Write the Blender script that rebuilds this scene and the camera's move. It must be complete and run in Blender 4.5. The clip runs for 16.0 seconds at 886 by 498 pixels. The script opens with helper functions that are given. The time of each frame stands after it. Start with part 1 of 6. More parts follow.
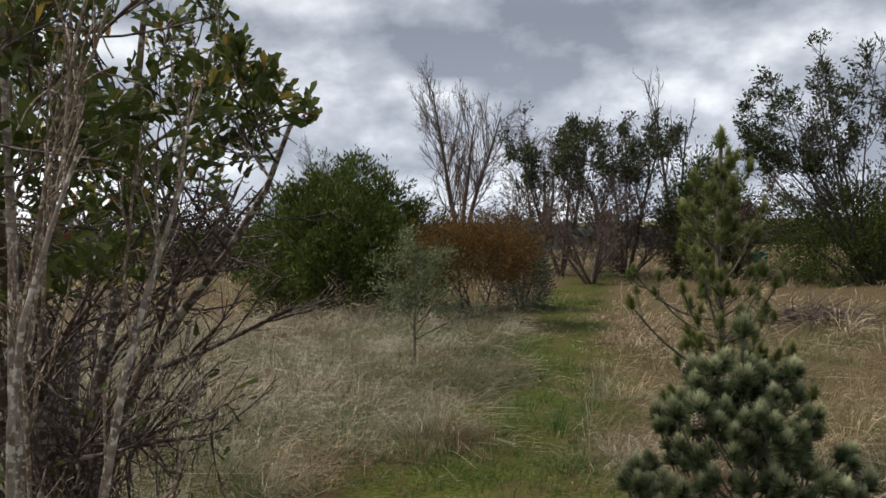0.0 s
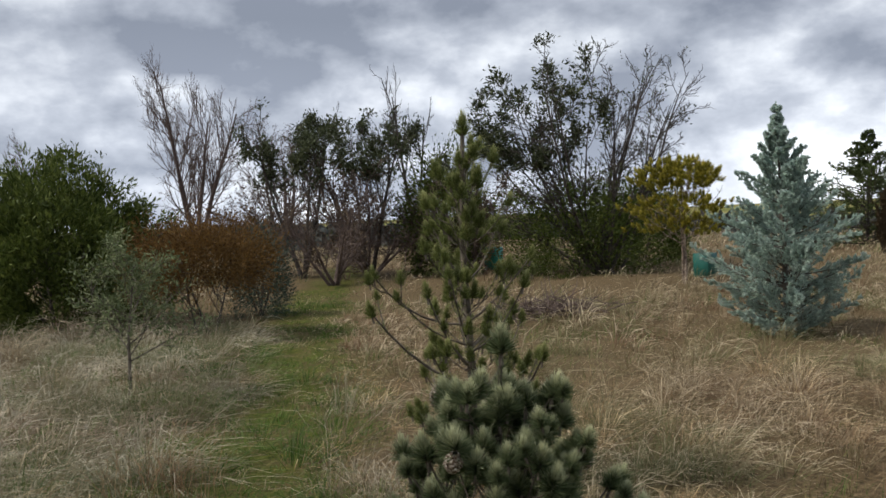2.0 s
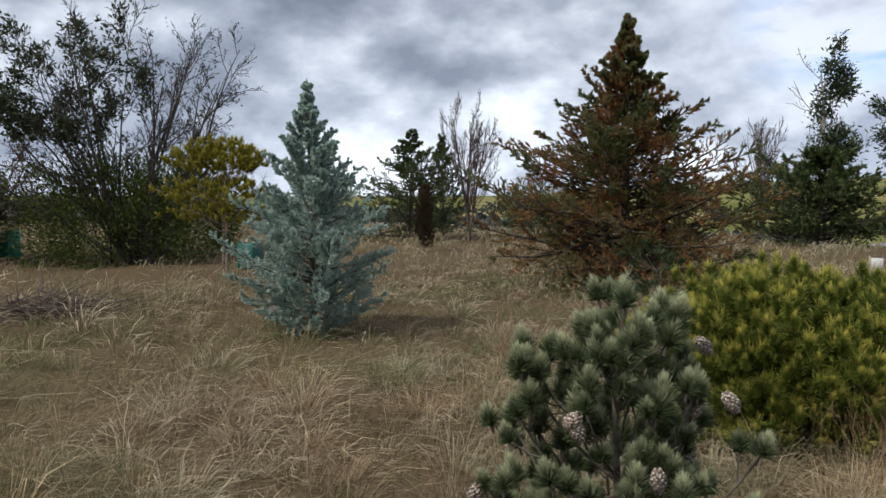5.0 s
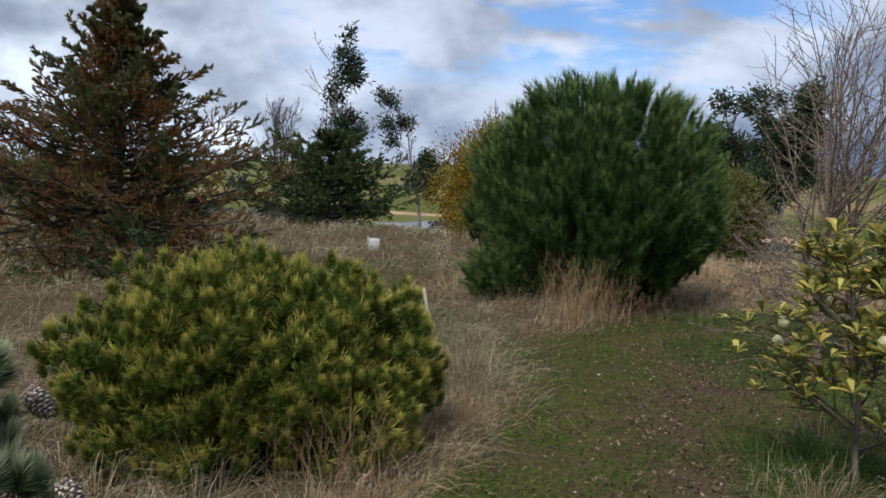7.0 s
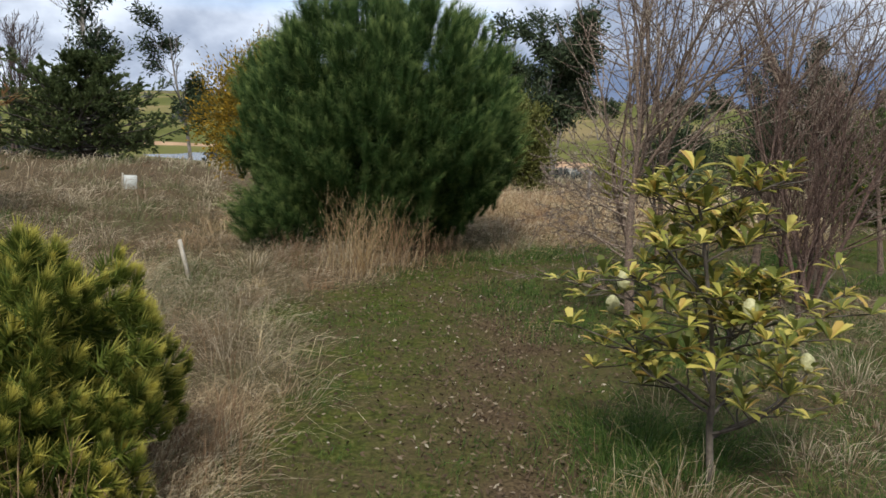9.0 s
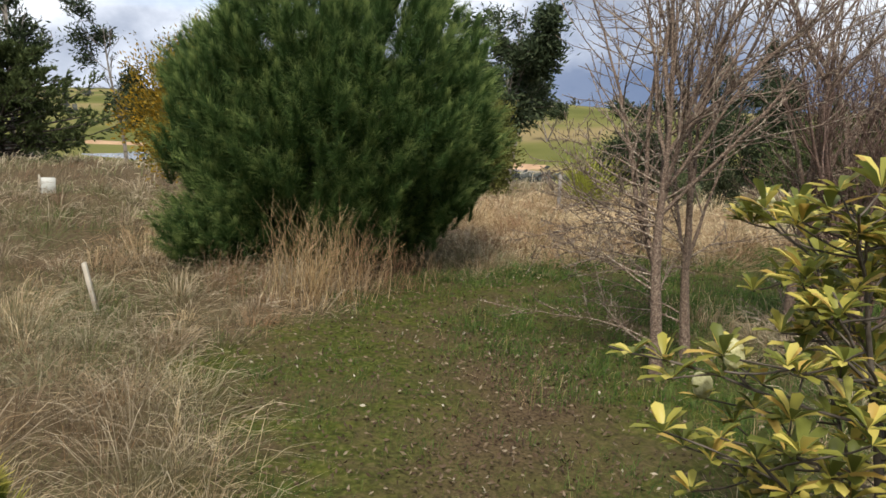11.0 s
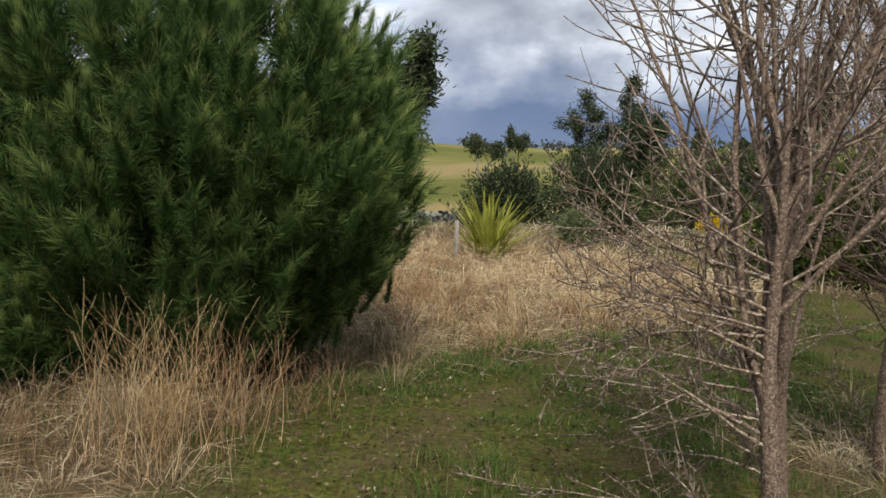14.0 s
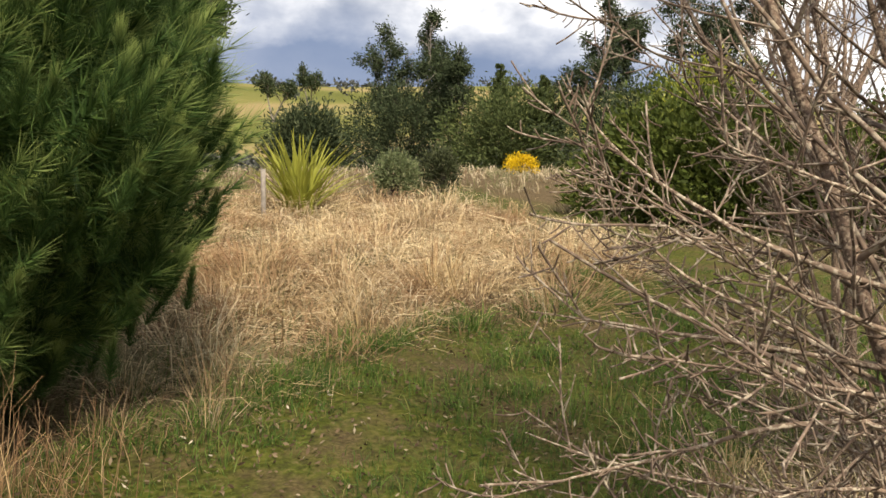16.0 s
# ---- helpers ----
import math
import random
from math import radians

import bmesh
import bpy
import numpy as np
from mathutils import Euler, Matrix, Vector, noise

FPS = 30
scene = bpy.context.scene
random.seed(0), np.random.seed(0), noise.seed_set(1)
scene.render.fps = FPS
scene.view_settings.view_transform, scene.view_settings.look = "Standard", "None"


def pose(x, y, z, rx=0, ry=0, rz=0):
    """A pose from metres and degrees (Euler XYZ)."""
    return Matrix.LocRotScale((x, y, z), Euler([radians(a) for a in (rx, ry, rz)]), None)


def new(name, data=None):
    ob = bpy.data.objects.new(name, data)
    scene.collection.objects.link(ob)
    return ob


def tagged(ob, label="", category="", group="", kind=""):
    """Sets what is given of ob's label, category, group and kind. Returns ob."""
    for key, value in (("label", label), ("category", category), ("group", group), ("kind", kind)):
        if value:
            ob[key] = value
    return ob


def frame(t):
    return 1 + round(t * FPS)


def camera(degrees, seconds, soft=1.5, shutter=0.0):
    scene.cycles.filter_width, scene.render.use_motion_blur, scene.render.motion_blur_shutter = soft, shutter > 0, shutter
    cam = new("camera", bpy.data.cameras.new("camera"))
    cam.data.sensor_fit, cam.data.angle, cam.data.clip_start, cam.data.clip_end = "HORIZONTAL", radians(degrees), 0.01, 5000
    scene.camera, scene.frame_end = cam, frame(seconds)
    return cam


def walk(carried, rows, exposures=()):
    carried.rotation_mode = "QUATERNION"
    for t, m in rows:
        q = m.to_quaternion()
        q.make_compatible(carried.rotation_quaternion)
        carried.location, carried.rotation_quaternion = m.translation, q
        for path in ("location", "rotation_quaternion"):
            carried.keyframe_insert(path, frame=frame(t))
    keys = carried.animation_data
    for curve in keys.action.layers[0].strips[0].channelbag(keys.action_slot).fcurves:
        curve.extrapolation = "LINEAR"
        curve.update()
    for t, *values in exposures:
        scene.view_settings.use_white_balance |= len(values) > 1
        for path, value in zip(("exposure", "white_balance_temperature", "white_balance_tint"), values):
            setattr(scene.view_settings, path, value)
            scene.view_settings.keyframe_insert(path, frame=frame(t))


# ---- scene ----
# ---- camera ----
cam = camera(55.0, 16.0, soft=1.6)
ROWS = [
    (0.0, -0.107, 0.111, 1.600, 88.18, 1.21, -0.29),
    (0.5, -0.063, 0.227, 1.589, 87.77, 1.46, -4.92),
    (1.0, 0.023, 0.437, 1.581, 87.99, 0.99, -7.04),
    (1.5, 0.068, 0.607, 1.573, 87.48, 1.75, -10.40),
    (2.0, 0.087, 0.825, 1.584, 87.66, 2.49, -17.38),
    (2.5, 0.171, 0.987, 1.570, 88.21, 1.34, -23.28),
    (3.0, 0.397, 1.138, 1.560, 89.31, 0.73, -25.80),
    (5.5, 1.584, 1.888, 1.511, 85.67, -0.34, -53.44),
    (6.0, 1.871, 1.949, 1.516, 85.85, -0.52, -61.98),
    (6.5, 2.212, 1.911, 1.527, 85.87, -2.22, -69.53),
    (7.0, 2.494, 1.926, 1.514, 85.53, -3.25, -76.45),
    (7.5, 2.812, 1.993, 1.520, 84.56, -3.00, -82.15),
    (8.0, 3.080, 1.992, 1.508, 83.51, -2.57, -86.05),
    (8.5, 3.443, 2.011, 1.519, 82.25, -2.61, -88.86),
    (11.0, 5.266, 2.206, 1.460, 81.73, -3.21, -94.49),
    (11.5, 5.656, 2.234, 1.468, 80.86, -2.33, -91.47),
    (12.0, 6.062, 2.334, 1.466, 81.11, -2.20, -94.74),
    (12.5, 6.469, 2.384, 1.465, 83.63, -1.17, -95.88),
    (13.0, 6.890, 2.401, 1.482, 84.29, -0.40, -97.23),
    (13.5, 7.304, 2.413, 1.486, 83.99, -0.35, -102.80),
    (14.0, 7.713, 2.331, 1.467, 84.72, -2.17, -104.22),
    (14.5, 8.122, 2.256, 1.466, 84.10, -2.95, -106.75),
    (15.0, 8.581, 2.194, 1.480, 82.83, -2.43, -111.83),
    (15.5, 9.037, 2.054, 1.470, 81.83, -1.97, -113.93),
    (16.0, 9.461, 2.036, 1.452, 81.17, -1.68, -117.98),
]
EXPOSURES = [(0.0, 0.4, 6400, 9), (1.0, 0.33, 6350, 9), (3.0, 0.55, 6200, 9), (5.5, 0.17, 5880, 9), (7.0, 0.03, 5650, 9), (8.0, 0.03, 5800, 8), (8.5, 0.18, 5850, 8), (11.0, 0.62, 6300, 9), (12.0, 0.88, 6350, 9), (12.5, 1.05, 6350, 9), (13.0, 0.48, 6180, 8), (14.0, 0.5, 6350, 9), (15.0, 0.6, 6450, 10), (15.5, 0.64, 6900, 10), (16.0, 1.08, 7200, 10)]
walk(cam, [(t, pose(x, y, z, rx, ry, rz)) for t, x, y, z, rx, ry, rz in ROWS], EXPOSURES)

# ---- world, sun ----
SUN_EL, SUN_AZ = 50.0, 166.0   # height above the horizon; azimuth from +x, anticlockwise
world = bpy.data.worlds.new("sky")
scene.world = world
world.use_nodes = True
WN, WL = world.node_tree.nodes, world.node_tree.links
WN.clear()


def wmath(op, a, b=None, clamp=False):
    nd = WN.new("ShaderNodeMath")
    nd.operation, nd.use_clamp = op, clamp
    for i, v in enumerate((a, b)):
        if v is None:
            continue
        if isinstance(v, (int, float)):
            nd.inputs[i].default_value = v
        else:
            WL.new(v, nd.inputs[i])
    return nd.outputs[0]


def wramp(fac, stops):
    nd = WN.new("ShaderNodeValToRGB")
    el = nd.color_ramp.elements
    while len(el) < len(stops):
        el.new(0.5)
    for e, (p, c) in zip(el, stops):
        e.position, e.color = p, (*c, 1) if not isinstance(c, (int, float)) else (c, c, c, 1)
    WL.new(fac, nd.inputs[0])
    return nd.outputs[0]


coord = WN.new("ShaderNodeTexCoord").outputs["Generated"]
sep = WN.new("ShaderNodeSeparateXYZ")
WL.new(coord, sep.inputs[0])
up = wmath("MAXIMUM", sep.outputs[2], 0.0)
comb = WN.new("ShaderNodeCombineXYZ")
WL.new(sep.outputs[0], comb.inputs[0])
WL.new(sep.outputs[1], comb.inputs[1])
WL.new(wmath("MULTIPLY", sep.outputs[2], 1.7), comb.inputs[2])


def wnoise(scale, detail, rough, shift, flat=1.0):
    mp = WN.new("ShaderNodeMapping")
    mp.inputs["Scale"].default_value = (1, 1, flat)
    mp.inputs["Location"].default_value = shift
    WL.new(comb.outputs[0], mp.inputs[0])
    nd = WN.new("ShaderNodeTexNoise")
    nd.inputs["Scale"].default_value = scale
    nd.inputs["Detail"].default_value = detail
    nd.inputs["Roughness"].default_value = rough
    nd.inputs["Distortion"].default_value = 0.0
    WL.new(mp.outputs[0], nd.inputs["Vector"])
    return nd.outputs["Fac"]


# broken cumulus: heaps with pale crowns and grey undersides
big = wnoise(2.1, 3, 0.5, (3.1, 1.7, 0))
fine = wnoise(5.6, 9, 0.52, (7.3, 2.2, 0))
fine_above = wnoise(5.6, 9, 0.52, (7.3, 2.2, 0.05))
relief = wmath("SUBTRACT", fine, fine_above)
mixed = wmath("ADD", wmath("ADD", wmath("MULTIPLY", big, 0.5), wmath("MULTIPLY", fine, 0.5)), wmath("MULTIPLY", relief, 0.55))
cloud_rgb = wramp(mixed, [(0.33, (0.27, 0.295, 0.35)), (0.46, (0.47, 0.495, 0.55)), (0.54, (0.68, 0.70, 0.74)), (0.64, (0.98, 0.99, 1.0))])
sky = WN.new("ShaderNodeTexSky")
sky.sky_type, sky.sun_disc = "NISHITA", False
sky.air_density, sky.dust_density, sky.ozone_density = 0.8, 0.3, 4.0
sky.sun_elevation, sky.sun_rotation = radians(SUN_EL), radians(90 - SUN_AZ)
# the overcast is darker overhead than near the horizon
shade = WN.new("ShaderNodeMix")
shade.data_type, shade.blend_type = "RGBA", "MULTIPLY"
shade.inputs[0].default_value = 1.0
WL.new(cloud_rgb, shade.inputs[6])
WL.new(wramp(wmath("ADD", up, wmath("MULTIPLY", big, 0.10)), [(0.08, (1.12, 1.12, 1.12)), (0.26, (0.76, 0.77, 0.79)), (0.7, (0.85, 0.86, 0.88))]), shade.inputs[7])
cloud_rgb = shade.outputs[2]
# a heavy blue-grey rain cloud low over the hill
storm = WN.new("ShaderNodeVectorMath")
storm.operation = "DOT_PRODUCT"
WL.new(coord, storm.inputs[0])
storm.inputs[1].default_value = (math.cos(radians(-18)), math.sin(radians(-18)), 0.06)
near_storm = wramp(storm.outputs["Value"], [(0.74, 0.0), (0.94, 1.0)])
low_band = wramp(wmath("ADD", up, wmath("MULTIPLY", fine, 0.12)), [(0.125, 1.0), (0.215, 0.0)])
storm_mix = WN.new("ShaderNodeMix")
storm_mix.data_type = "RGBA"
WL.new(wmath("MULTIPLY", wmath("MULTIPLY", near_storm, low_band), 0.95), storm_mix.inputs[0])
WL.new(cloud_rgb, storm_mix.inputs[6])
storm_mix.inputs[7].default_value = (0.10, 0.145, 0.25, 1)
cloud_rgb = storm_mix.outputs[2]
# sunlit white cloud round the break
bright = WN.new("ShaderNodeVectorMath")
bright.operation = "DOT_PRODUCT"
WL.new(coord, bright.inputs[0])
bright.inputs[1].default_value = (math.cos(radians(6)), math.sin(radians(6)), 0.2)
lit_mix = WN.new("ShaderNodeMix")
lit_mix.data_type = "RGBA"
WL.new(wmath("MULTIPLY", wmath("MULTIPLY", wramp(bright.outputs["Value"], [(0.93, 0.0), (0.985, 1.0)]), wramp(fine, [(0.38, 0.25), (0.56, 1.0)])), wramp(up, [(0.06, 0.15), (0.16, 1.0)])), lit_mix.inputs[0])
WL.new(cloud_rgb, lit_mix.inputs[6])
lit_mix.inputs[7].default_value = (0.76, 0.775, 0.84, 1)
cloud_rgb = lit_mix.outputs[2]
bg_sky = WN.new("ShaderNodeBackground")
bg_sky.inputs[1].default_value = 0.13
WL.new(sky.outputs[0], bg_sky.inputs[0])
bg_cloud = WN.new("ShaderNodeBackground")
bg_cloud.inputs[1].default_value = 1.0
WL.new(cloud_rgb, bg_cloud.inputs[0])
# a break in the cloud over the dam
gap = WN.new("ShaderNodeVectorMath")
gap.operation = "DOT_PRODUCT"
WL.new(coord, gap.inputs[0])
ga, ge = radians(7), radians(11)
gap.inputs[1].default_value = (math.cos(ge) * math.cos(ga), math.cos(ge) * math.sin(ga), math.sin(ge))
near_gap = wramp(gap.outputs["Value"], [(0.945, 0.0), (0.975, 1.0)])
hole = wmath("MULTIPLY", wmath("MULTIPLY", near_gap, wramp(up, [(0.105, 0.0), (0.15, 1.0)])), wramp(wnoise(3.4, 8, 0.55, (1.0, 9.0, 0), 2.4), [(0.44, 0.0), (0.51, 0.9)]))
blend = WN.new("ShaderNodeMixShader")
WL.new(hole, blend.inputs[0])
WL.new(bg_cloud.outputs[0], blend.inputs[1])
WL.new(bg_sky.outputs[0], blend.inputs[2])
wout = WN.new("ShaderNodeOutputWorld")
WL.new(blend.outputs[0], wout.inputs[0])

sun = new("sun", bpy.data.lights.new("sun", "SUN"))
sun.data.energy, sun.data.angle, sun.data.color = 3.0, radians(10), (1.0, 0.91, 0.77)
sd = Vector((math.cos(radians(SUN_AZ)) * math.cos(radians(SUN_EL)), math.sin(radians(SUN_AZ)) * math.cos(radians(SUN_EL)), math.sin(radians(SUN_EL))))
sun.matrix_world = Matrix.Translation((0, 0, 30)) @ (-sd).to_track_quat("-Z", "Y").to_matrix().to_4x4()

# ---- materials ----


def ramp_node(nt, fac, stops):
    nd = nt.nodes.new("ShaderNodeValToRGB")
    el = nd.color_ramp.elements
    while len(el) < len(stops):
        el.new(0.5)
    for e, (p, c) in zip(el, stops):
        e.position, e.color = p, (*c, 1)
    nt.links.new(fac, nd.inputs[0])
    return nd.outputs[0]


def noise_node(nt, scale, detail=4, space="Object", rough=0.55):
    tc = nt.nodes.new("ShaderNodeTexCoord")
    nd = nt.nodes.new("ShaderNodeTexNoise")
    nd.inputs["Scale"].default_value, nd.inputs["Detail"].default_value, nd.inputs["Roughness"].default_value = scale, detail, rough
    nt.links.new(tc.outputs[space], nd.inputs["Vector"])
    return nd.outputs["Fac"]


def mix_node(nt, fac, a, b):
    nd = nt.nodes.new("ShaderNodeMix")
    nd.data_type = "RGBA"
    for sock, v in ((nd.inputs[0], fac), (nd.inputs[6], a), (nd.inputs[7], b)):
        if isinstance(v, tuple):
            sock.default_value = (*v, 1)
        elif isinstance(v, (int, float)):
            sock.default_value = v
        else:
            nt.links.new(v, sock)
    return nd.outputs[2]


def blank(name):
    m = bpy.data.materials.new(name)
    m.use_nodes = True
    nt = m.node_tree
    return m, nt, nt.nodes["Principled BSDF"]


def leaf_mat(name, stops, tip=None, rough=0.5, through_it=0.3, patch=None, patch_scale=1.2, patch2=None, gloss=0.12):
    """Foliage: a random tone for each leaf, a second tone in patches, and paler tips."""
    m, nt, bsdf = blank(name)
    geo = nt.nodes.new("ShaderNodeNewGeometry")
    col = ramp_node(nt, geo.outputs["Random Per Island"], stops)
    if patch:
        p = ramp_node(nt, noise_node(nt, patch_scale, 3), [(0.44, (0, 0, 0)), (0.58, (1, 1, 1))])
        col = mix_node(nt, p, col, patch)
    if patch2:
        p = ramp_node(nt, noise_node(nt, patch_scale * 0.45, 4), [(0.44, (0, 0, 0)), (0.62, (0.8, 0.8, 0.8))])
        col = mix_node(nt, p, col, patch2)
    if tip:
        at = nt.nodes.new("ShaderNodeAttribute")
        at.attribute_name = "tip"
        col = mix_node(nt, ramp_node(nt, at.outputs["Fac"], [(0.5, (0, 0, 0)), (1.0, (1, 1, 1))]), col, tip)
    nt.links.new(col, bsdf.inputs["Base Color"])
    bsdf.inputs["Roughness"].default_value = rough
    bsdf.inputs["Specular IOR Level"].default_value = gloss
    tr = nt.nodes.new("ShaderNodeBsdfTranslucent")
    nt.links.new(col, tr.inputs[0])
    ms = nt.nodes.new("ShaderNodeMixShader")
    ms.inputs[0].default_value = through_it
    nt.links.new(bsdf.outputs[0], ms.inputs[1])
    nt.links.new(tr.outputs[0], ms.inputs[2])
    nt.links.new(ms.outputs[0], nt.nodes["Material Output"].inputs[0])
    return m


def bark_mat(name, dark, pale, spots=None, scale=14.0, rough=0.85, bump=0.5):
    m, nt, bsdf = blank(name)
    n1 = noise_node(nt, scale, 6)
    col = ramp_node(nt, n1, [(0.36, dark), (0.62, pale)])
    if spots:
        sp = ramp_node(nt, noise_node(nt, scale * 2.2, 3), [(0.52, (0, 0, 0)), (0.60, (1, 1, 1))])
        col = mix_node(nt, sp, col, spots)
    nt.links.new(col, bsdf.inputs["Base Color"])
    bsdf.inputs["Roughness"].default_value = rough
    bp = nt.nodes.new("ShaderNodeBump")
    bp.inputs["Strength"].default_value, bp.inputs["Distance"].default_value = bump, 0.01
    nt.links.new(n1, bp.inputs["Height"])
    nt.links.new(bp.outputs[0], bsdf.inputs["Normal"])
    return m


def plain_mat(name, a, b, scale=20.0, rough=0.6):
    m, nt, bsdf = blank(name)
    nt.links.new(ramp_node(nt, noise_node(nt, scale, 5), [(0.35, a), (0.65, b)]), bsdf.inputs["Base Color"])
    bsdf.inputs["Roughness"].default_value = rough
    return m


M_DRY = leaf_mat("dry_grass", [(0.0, (0.095, 0.07, 0.044)), (0.35, (0.22, 0.172, 0.108)), (0.75, (0.36, 0.29, 0.19)), (1.0, (0.56, 0.47, 0.33))], tip=(0.68, 0.58, 0.42), rough=0.7, through_it=0.35, patch=(0.195, 0.128, 0.08), patch_scale=1.3, patch2=(0.13, 0.15, 0.062))
M_GREYGRASS = leaf_mat("grey_dry_grass", [(0.0, (0.09, 0.075, 0.055)), (0.4, (0.21, 0.18, 0.13)), (0.8, (0.36, 0.32, 0.245)), (1.0, (0.55, 0.50, 0.40))], tip=(0.66, 0.60, 0.48), rough=0.7, through_it=0.35, patch=(0.19, 0.14, 0.10), patch_scale=1.3, patch2=(0.10, 0.13, 0.05))
# thatch darker than the tussocks: shade of the gaps put into its colour
M_THATCH = leaf_mat("matted_thatch", [(0.0, (0.07, 0.05, 0.032)), (0.5, (0.165, 0.122, 0.076)), (0.9, (0.30, 0.23, 0.15)), (1.0, (0.48, 0.395, 0.27))], rough=0.8, through_it=0.25, patch=(0.15, 0.10, 0.062), patch_scale=1.1, patch2=(0.10, 0.11, 0.042))
M_SCRUB = leaf_mat("dark_scrub_foliage", [(0.0, (0.028, 0.023, 0.02)), (0.7, (0.06, 0.05, 0.04)), (1.0, (0.10, 0.085, 0.06))], rough=0.8, through_it=0.15)
M_STRAW = leaf_mat("straw_grass", [(0.0, (0.25, 0.165, 0.078)), (0.5, (0.45, 0.335, 0.18)), (1.0, (0.65, 0.515, 0.31))], tip=(0.82, 0.685, 0.445), rough=0.65, through_it=0.3, patch=(0.27, 0.16, 0.088), patch_scale=1.9, patch2=(0.33, 0.24, 0.145))
M_GREENGRASS = leaf_mat("green_grass", [(0.0, (0.024, 0.056, 0.012)), (0.5, (0.052, 0.102, 0.02)), (0.85, (0.10, 0.155, 0.032)), (0.96, (0.20, 0.20, 0.06)), (1.0, (0.38, 0.30, 0.15))], tip=(0.13, 0.195, 0.045), rough=0.5, through_it=0.4)
M_LITTER = leaf_mat("leaf_litter", [(0.0, (0.05, 0.034, 0.022)), (0.6, (0.13, 0.09, 0.058)), (0.9, (0.22, 0.17, 0.115)), (0.98, (0.30, 0.25, 0.18)), (1.0, (0.52, 0.47, 0.38))], rough=0.8, through_it=0.1)
# the pale tip paints the light that the brush ends catch
M_PINE = leaf_mat("dark_pine_needles", [(0.0, (0.022, 0.05, 0.015)), (0.6, (0.054, 0.103, 0.029)), (1.0, (0.105, 0.17, 0.048))], tip=(0.38, 0.47, 0.155), through_it=0.36)
M_MUGO = leaf_mat("mugo_needles", [(0.0, (0.06, 0.088, 0.017)), (0.6, (0.125, 0.16, 0.028)), (1.0, (0.21, 0.235, 0.042))], tip=(0.76, 0.66, 0.145), through_it=0.38)
# pale tip: needle colour with the light on top of the heads painted in
M_GREYPINE = leaf_mat("grey_green_needles", [(0.0, (0.05, 0.072, 0.034)), (0.6, (0.112, 0.14, 0.066)), (1.0, (0.18, 0.205, 0.10))], tip=(0.60, 0.61, 0.39), through_it=0.35)
M_GREYPINE2 = leaf_mat("olive_needles", [(0.0, (0.07, 0.09, 0.026)), (0.6, (0.14, 0.165, 0.05)), (1.0, (0.22, 0.24, 0.085))], tip=(0.44, 0.45, 0.20), through_it=0.35)
M_BLUE = leaf_mat("blue_cypress_foliage", [(0.0, (0.26, 0.345, 0.30)), (0.6, (0.46, 0.57, 0.51)), (1.0, (0.66, 0.75, 0.68))], rough=0.6, through_it=0.45)
M_BROWN = leaf_mat("rust_cypress_foliage", [(0.0, (0.15, 0.075, 0.032)), (0.5, (0.28, 0.138, 0.058)), (1.0, (0.44, 0.225, 0.096))], tip=(0.18, 0.225, 0.12), rough=0.65, through_it=0.4, patch=(0.13, 0.14, 0.052), patch_scale=1.3)
M_CONIFER = leaf_mat("dark_conifer_foliage", [(0.0, (0.045, 0.065, 0.024)), (0.6, (0.085, 0.11, 0.04)), (1.0, (0.14, 0.17, 0.065))], rough=0.65, through_it=0.3)
M_FIR = leaf_mat("fir_needles", [(0.0, (0.03, 0.05, 0.02)), (0.6, (0.06, 0.085, 0.034)), (1.0, (0.10, 0.13, 0.055))], rough=0.6, through_it=0.25)
M_LIME = leaf_mat("yellow_green_foliage", [(0.0, (0.12, 0.14, 0.02)), (0.6, (0.25, 0.27, 0.04)), (1.0, (0.38, 0.40, 0.07))], rough=0.6, through_it=0.3)
M_COLUMN = leaf_mat("brown_conifer_foliage", [(0.0, (0.045, 0.033, 0.02)), (1.0, (0.09, 0.065, 0.035))], rough=0.7, through_it=0.15)
M_YELLOW = leaf_mat("golden_foliage", [(0.0, (0.11, 0.11, 0.018)), (0.5, (0.21, 0.19, 0.026)), (1.0, (0.33, 0.29, 0.04))], tip=(0.62, 0.53, 0.09), rough=0.6, through_it=0.3)
M_WATTLE = leaf_mat("wattle_foliage", [(0.0, (0.085, 0.08, 0.018)), (0.5, (0.23, 0.16, 0.02)), (1.0, (0.52, 0.32, 0.03))], rough=0.6, through_it=0.3)
M_GREENBUSH = leaf_mat("green_bush_foliage", [(0.0, (0.035, 0.05, 0.011)), (0.6, (0.07, 0.095, 0.02)), (1.0, (0.13, 0.155, 0.038))], rough=0.6, through_it=0.25)
M_OLIVE = leaf_mat("olive_foliage", [(0.0, (0.07, 0.08, 0.02)), (0.6, (0.14, 0.145, 0.038)), (1.0, (0.23, 0.22, 0.07))], rough=0.6, through_it=0.3)
M_RUST = leaf_mat("rust_shrub_foliage", [(0.0, (0.06, 0.036, 0.014)), (0.6, (0.125, 0.07, 0.022)), (1.0, (0.20, 0.115, 0.035))], rough=0.65, through_it=0.25)
M_TEALBUSH = leaf_mat("blue_green_shrub_foliage", [(0.0, (0.025, 0.04, 0.03)), (1.0, (0.07, 0.10, 0.075))], rough=0.6, through_it=0.2)
M_SAPLING = leaf_mat("grey_green_leaves", [(0.0, (0.075, 0.10, 0.045)), (0.6, (0.14, 0.17, 0.08)), (1.0, (0.25, 0.275, 0.15))], rough=0.55, through_it=0.3)
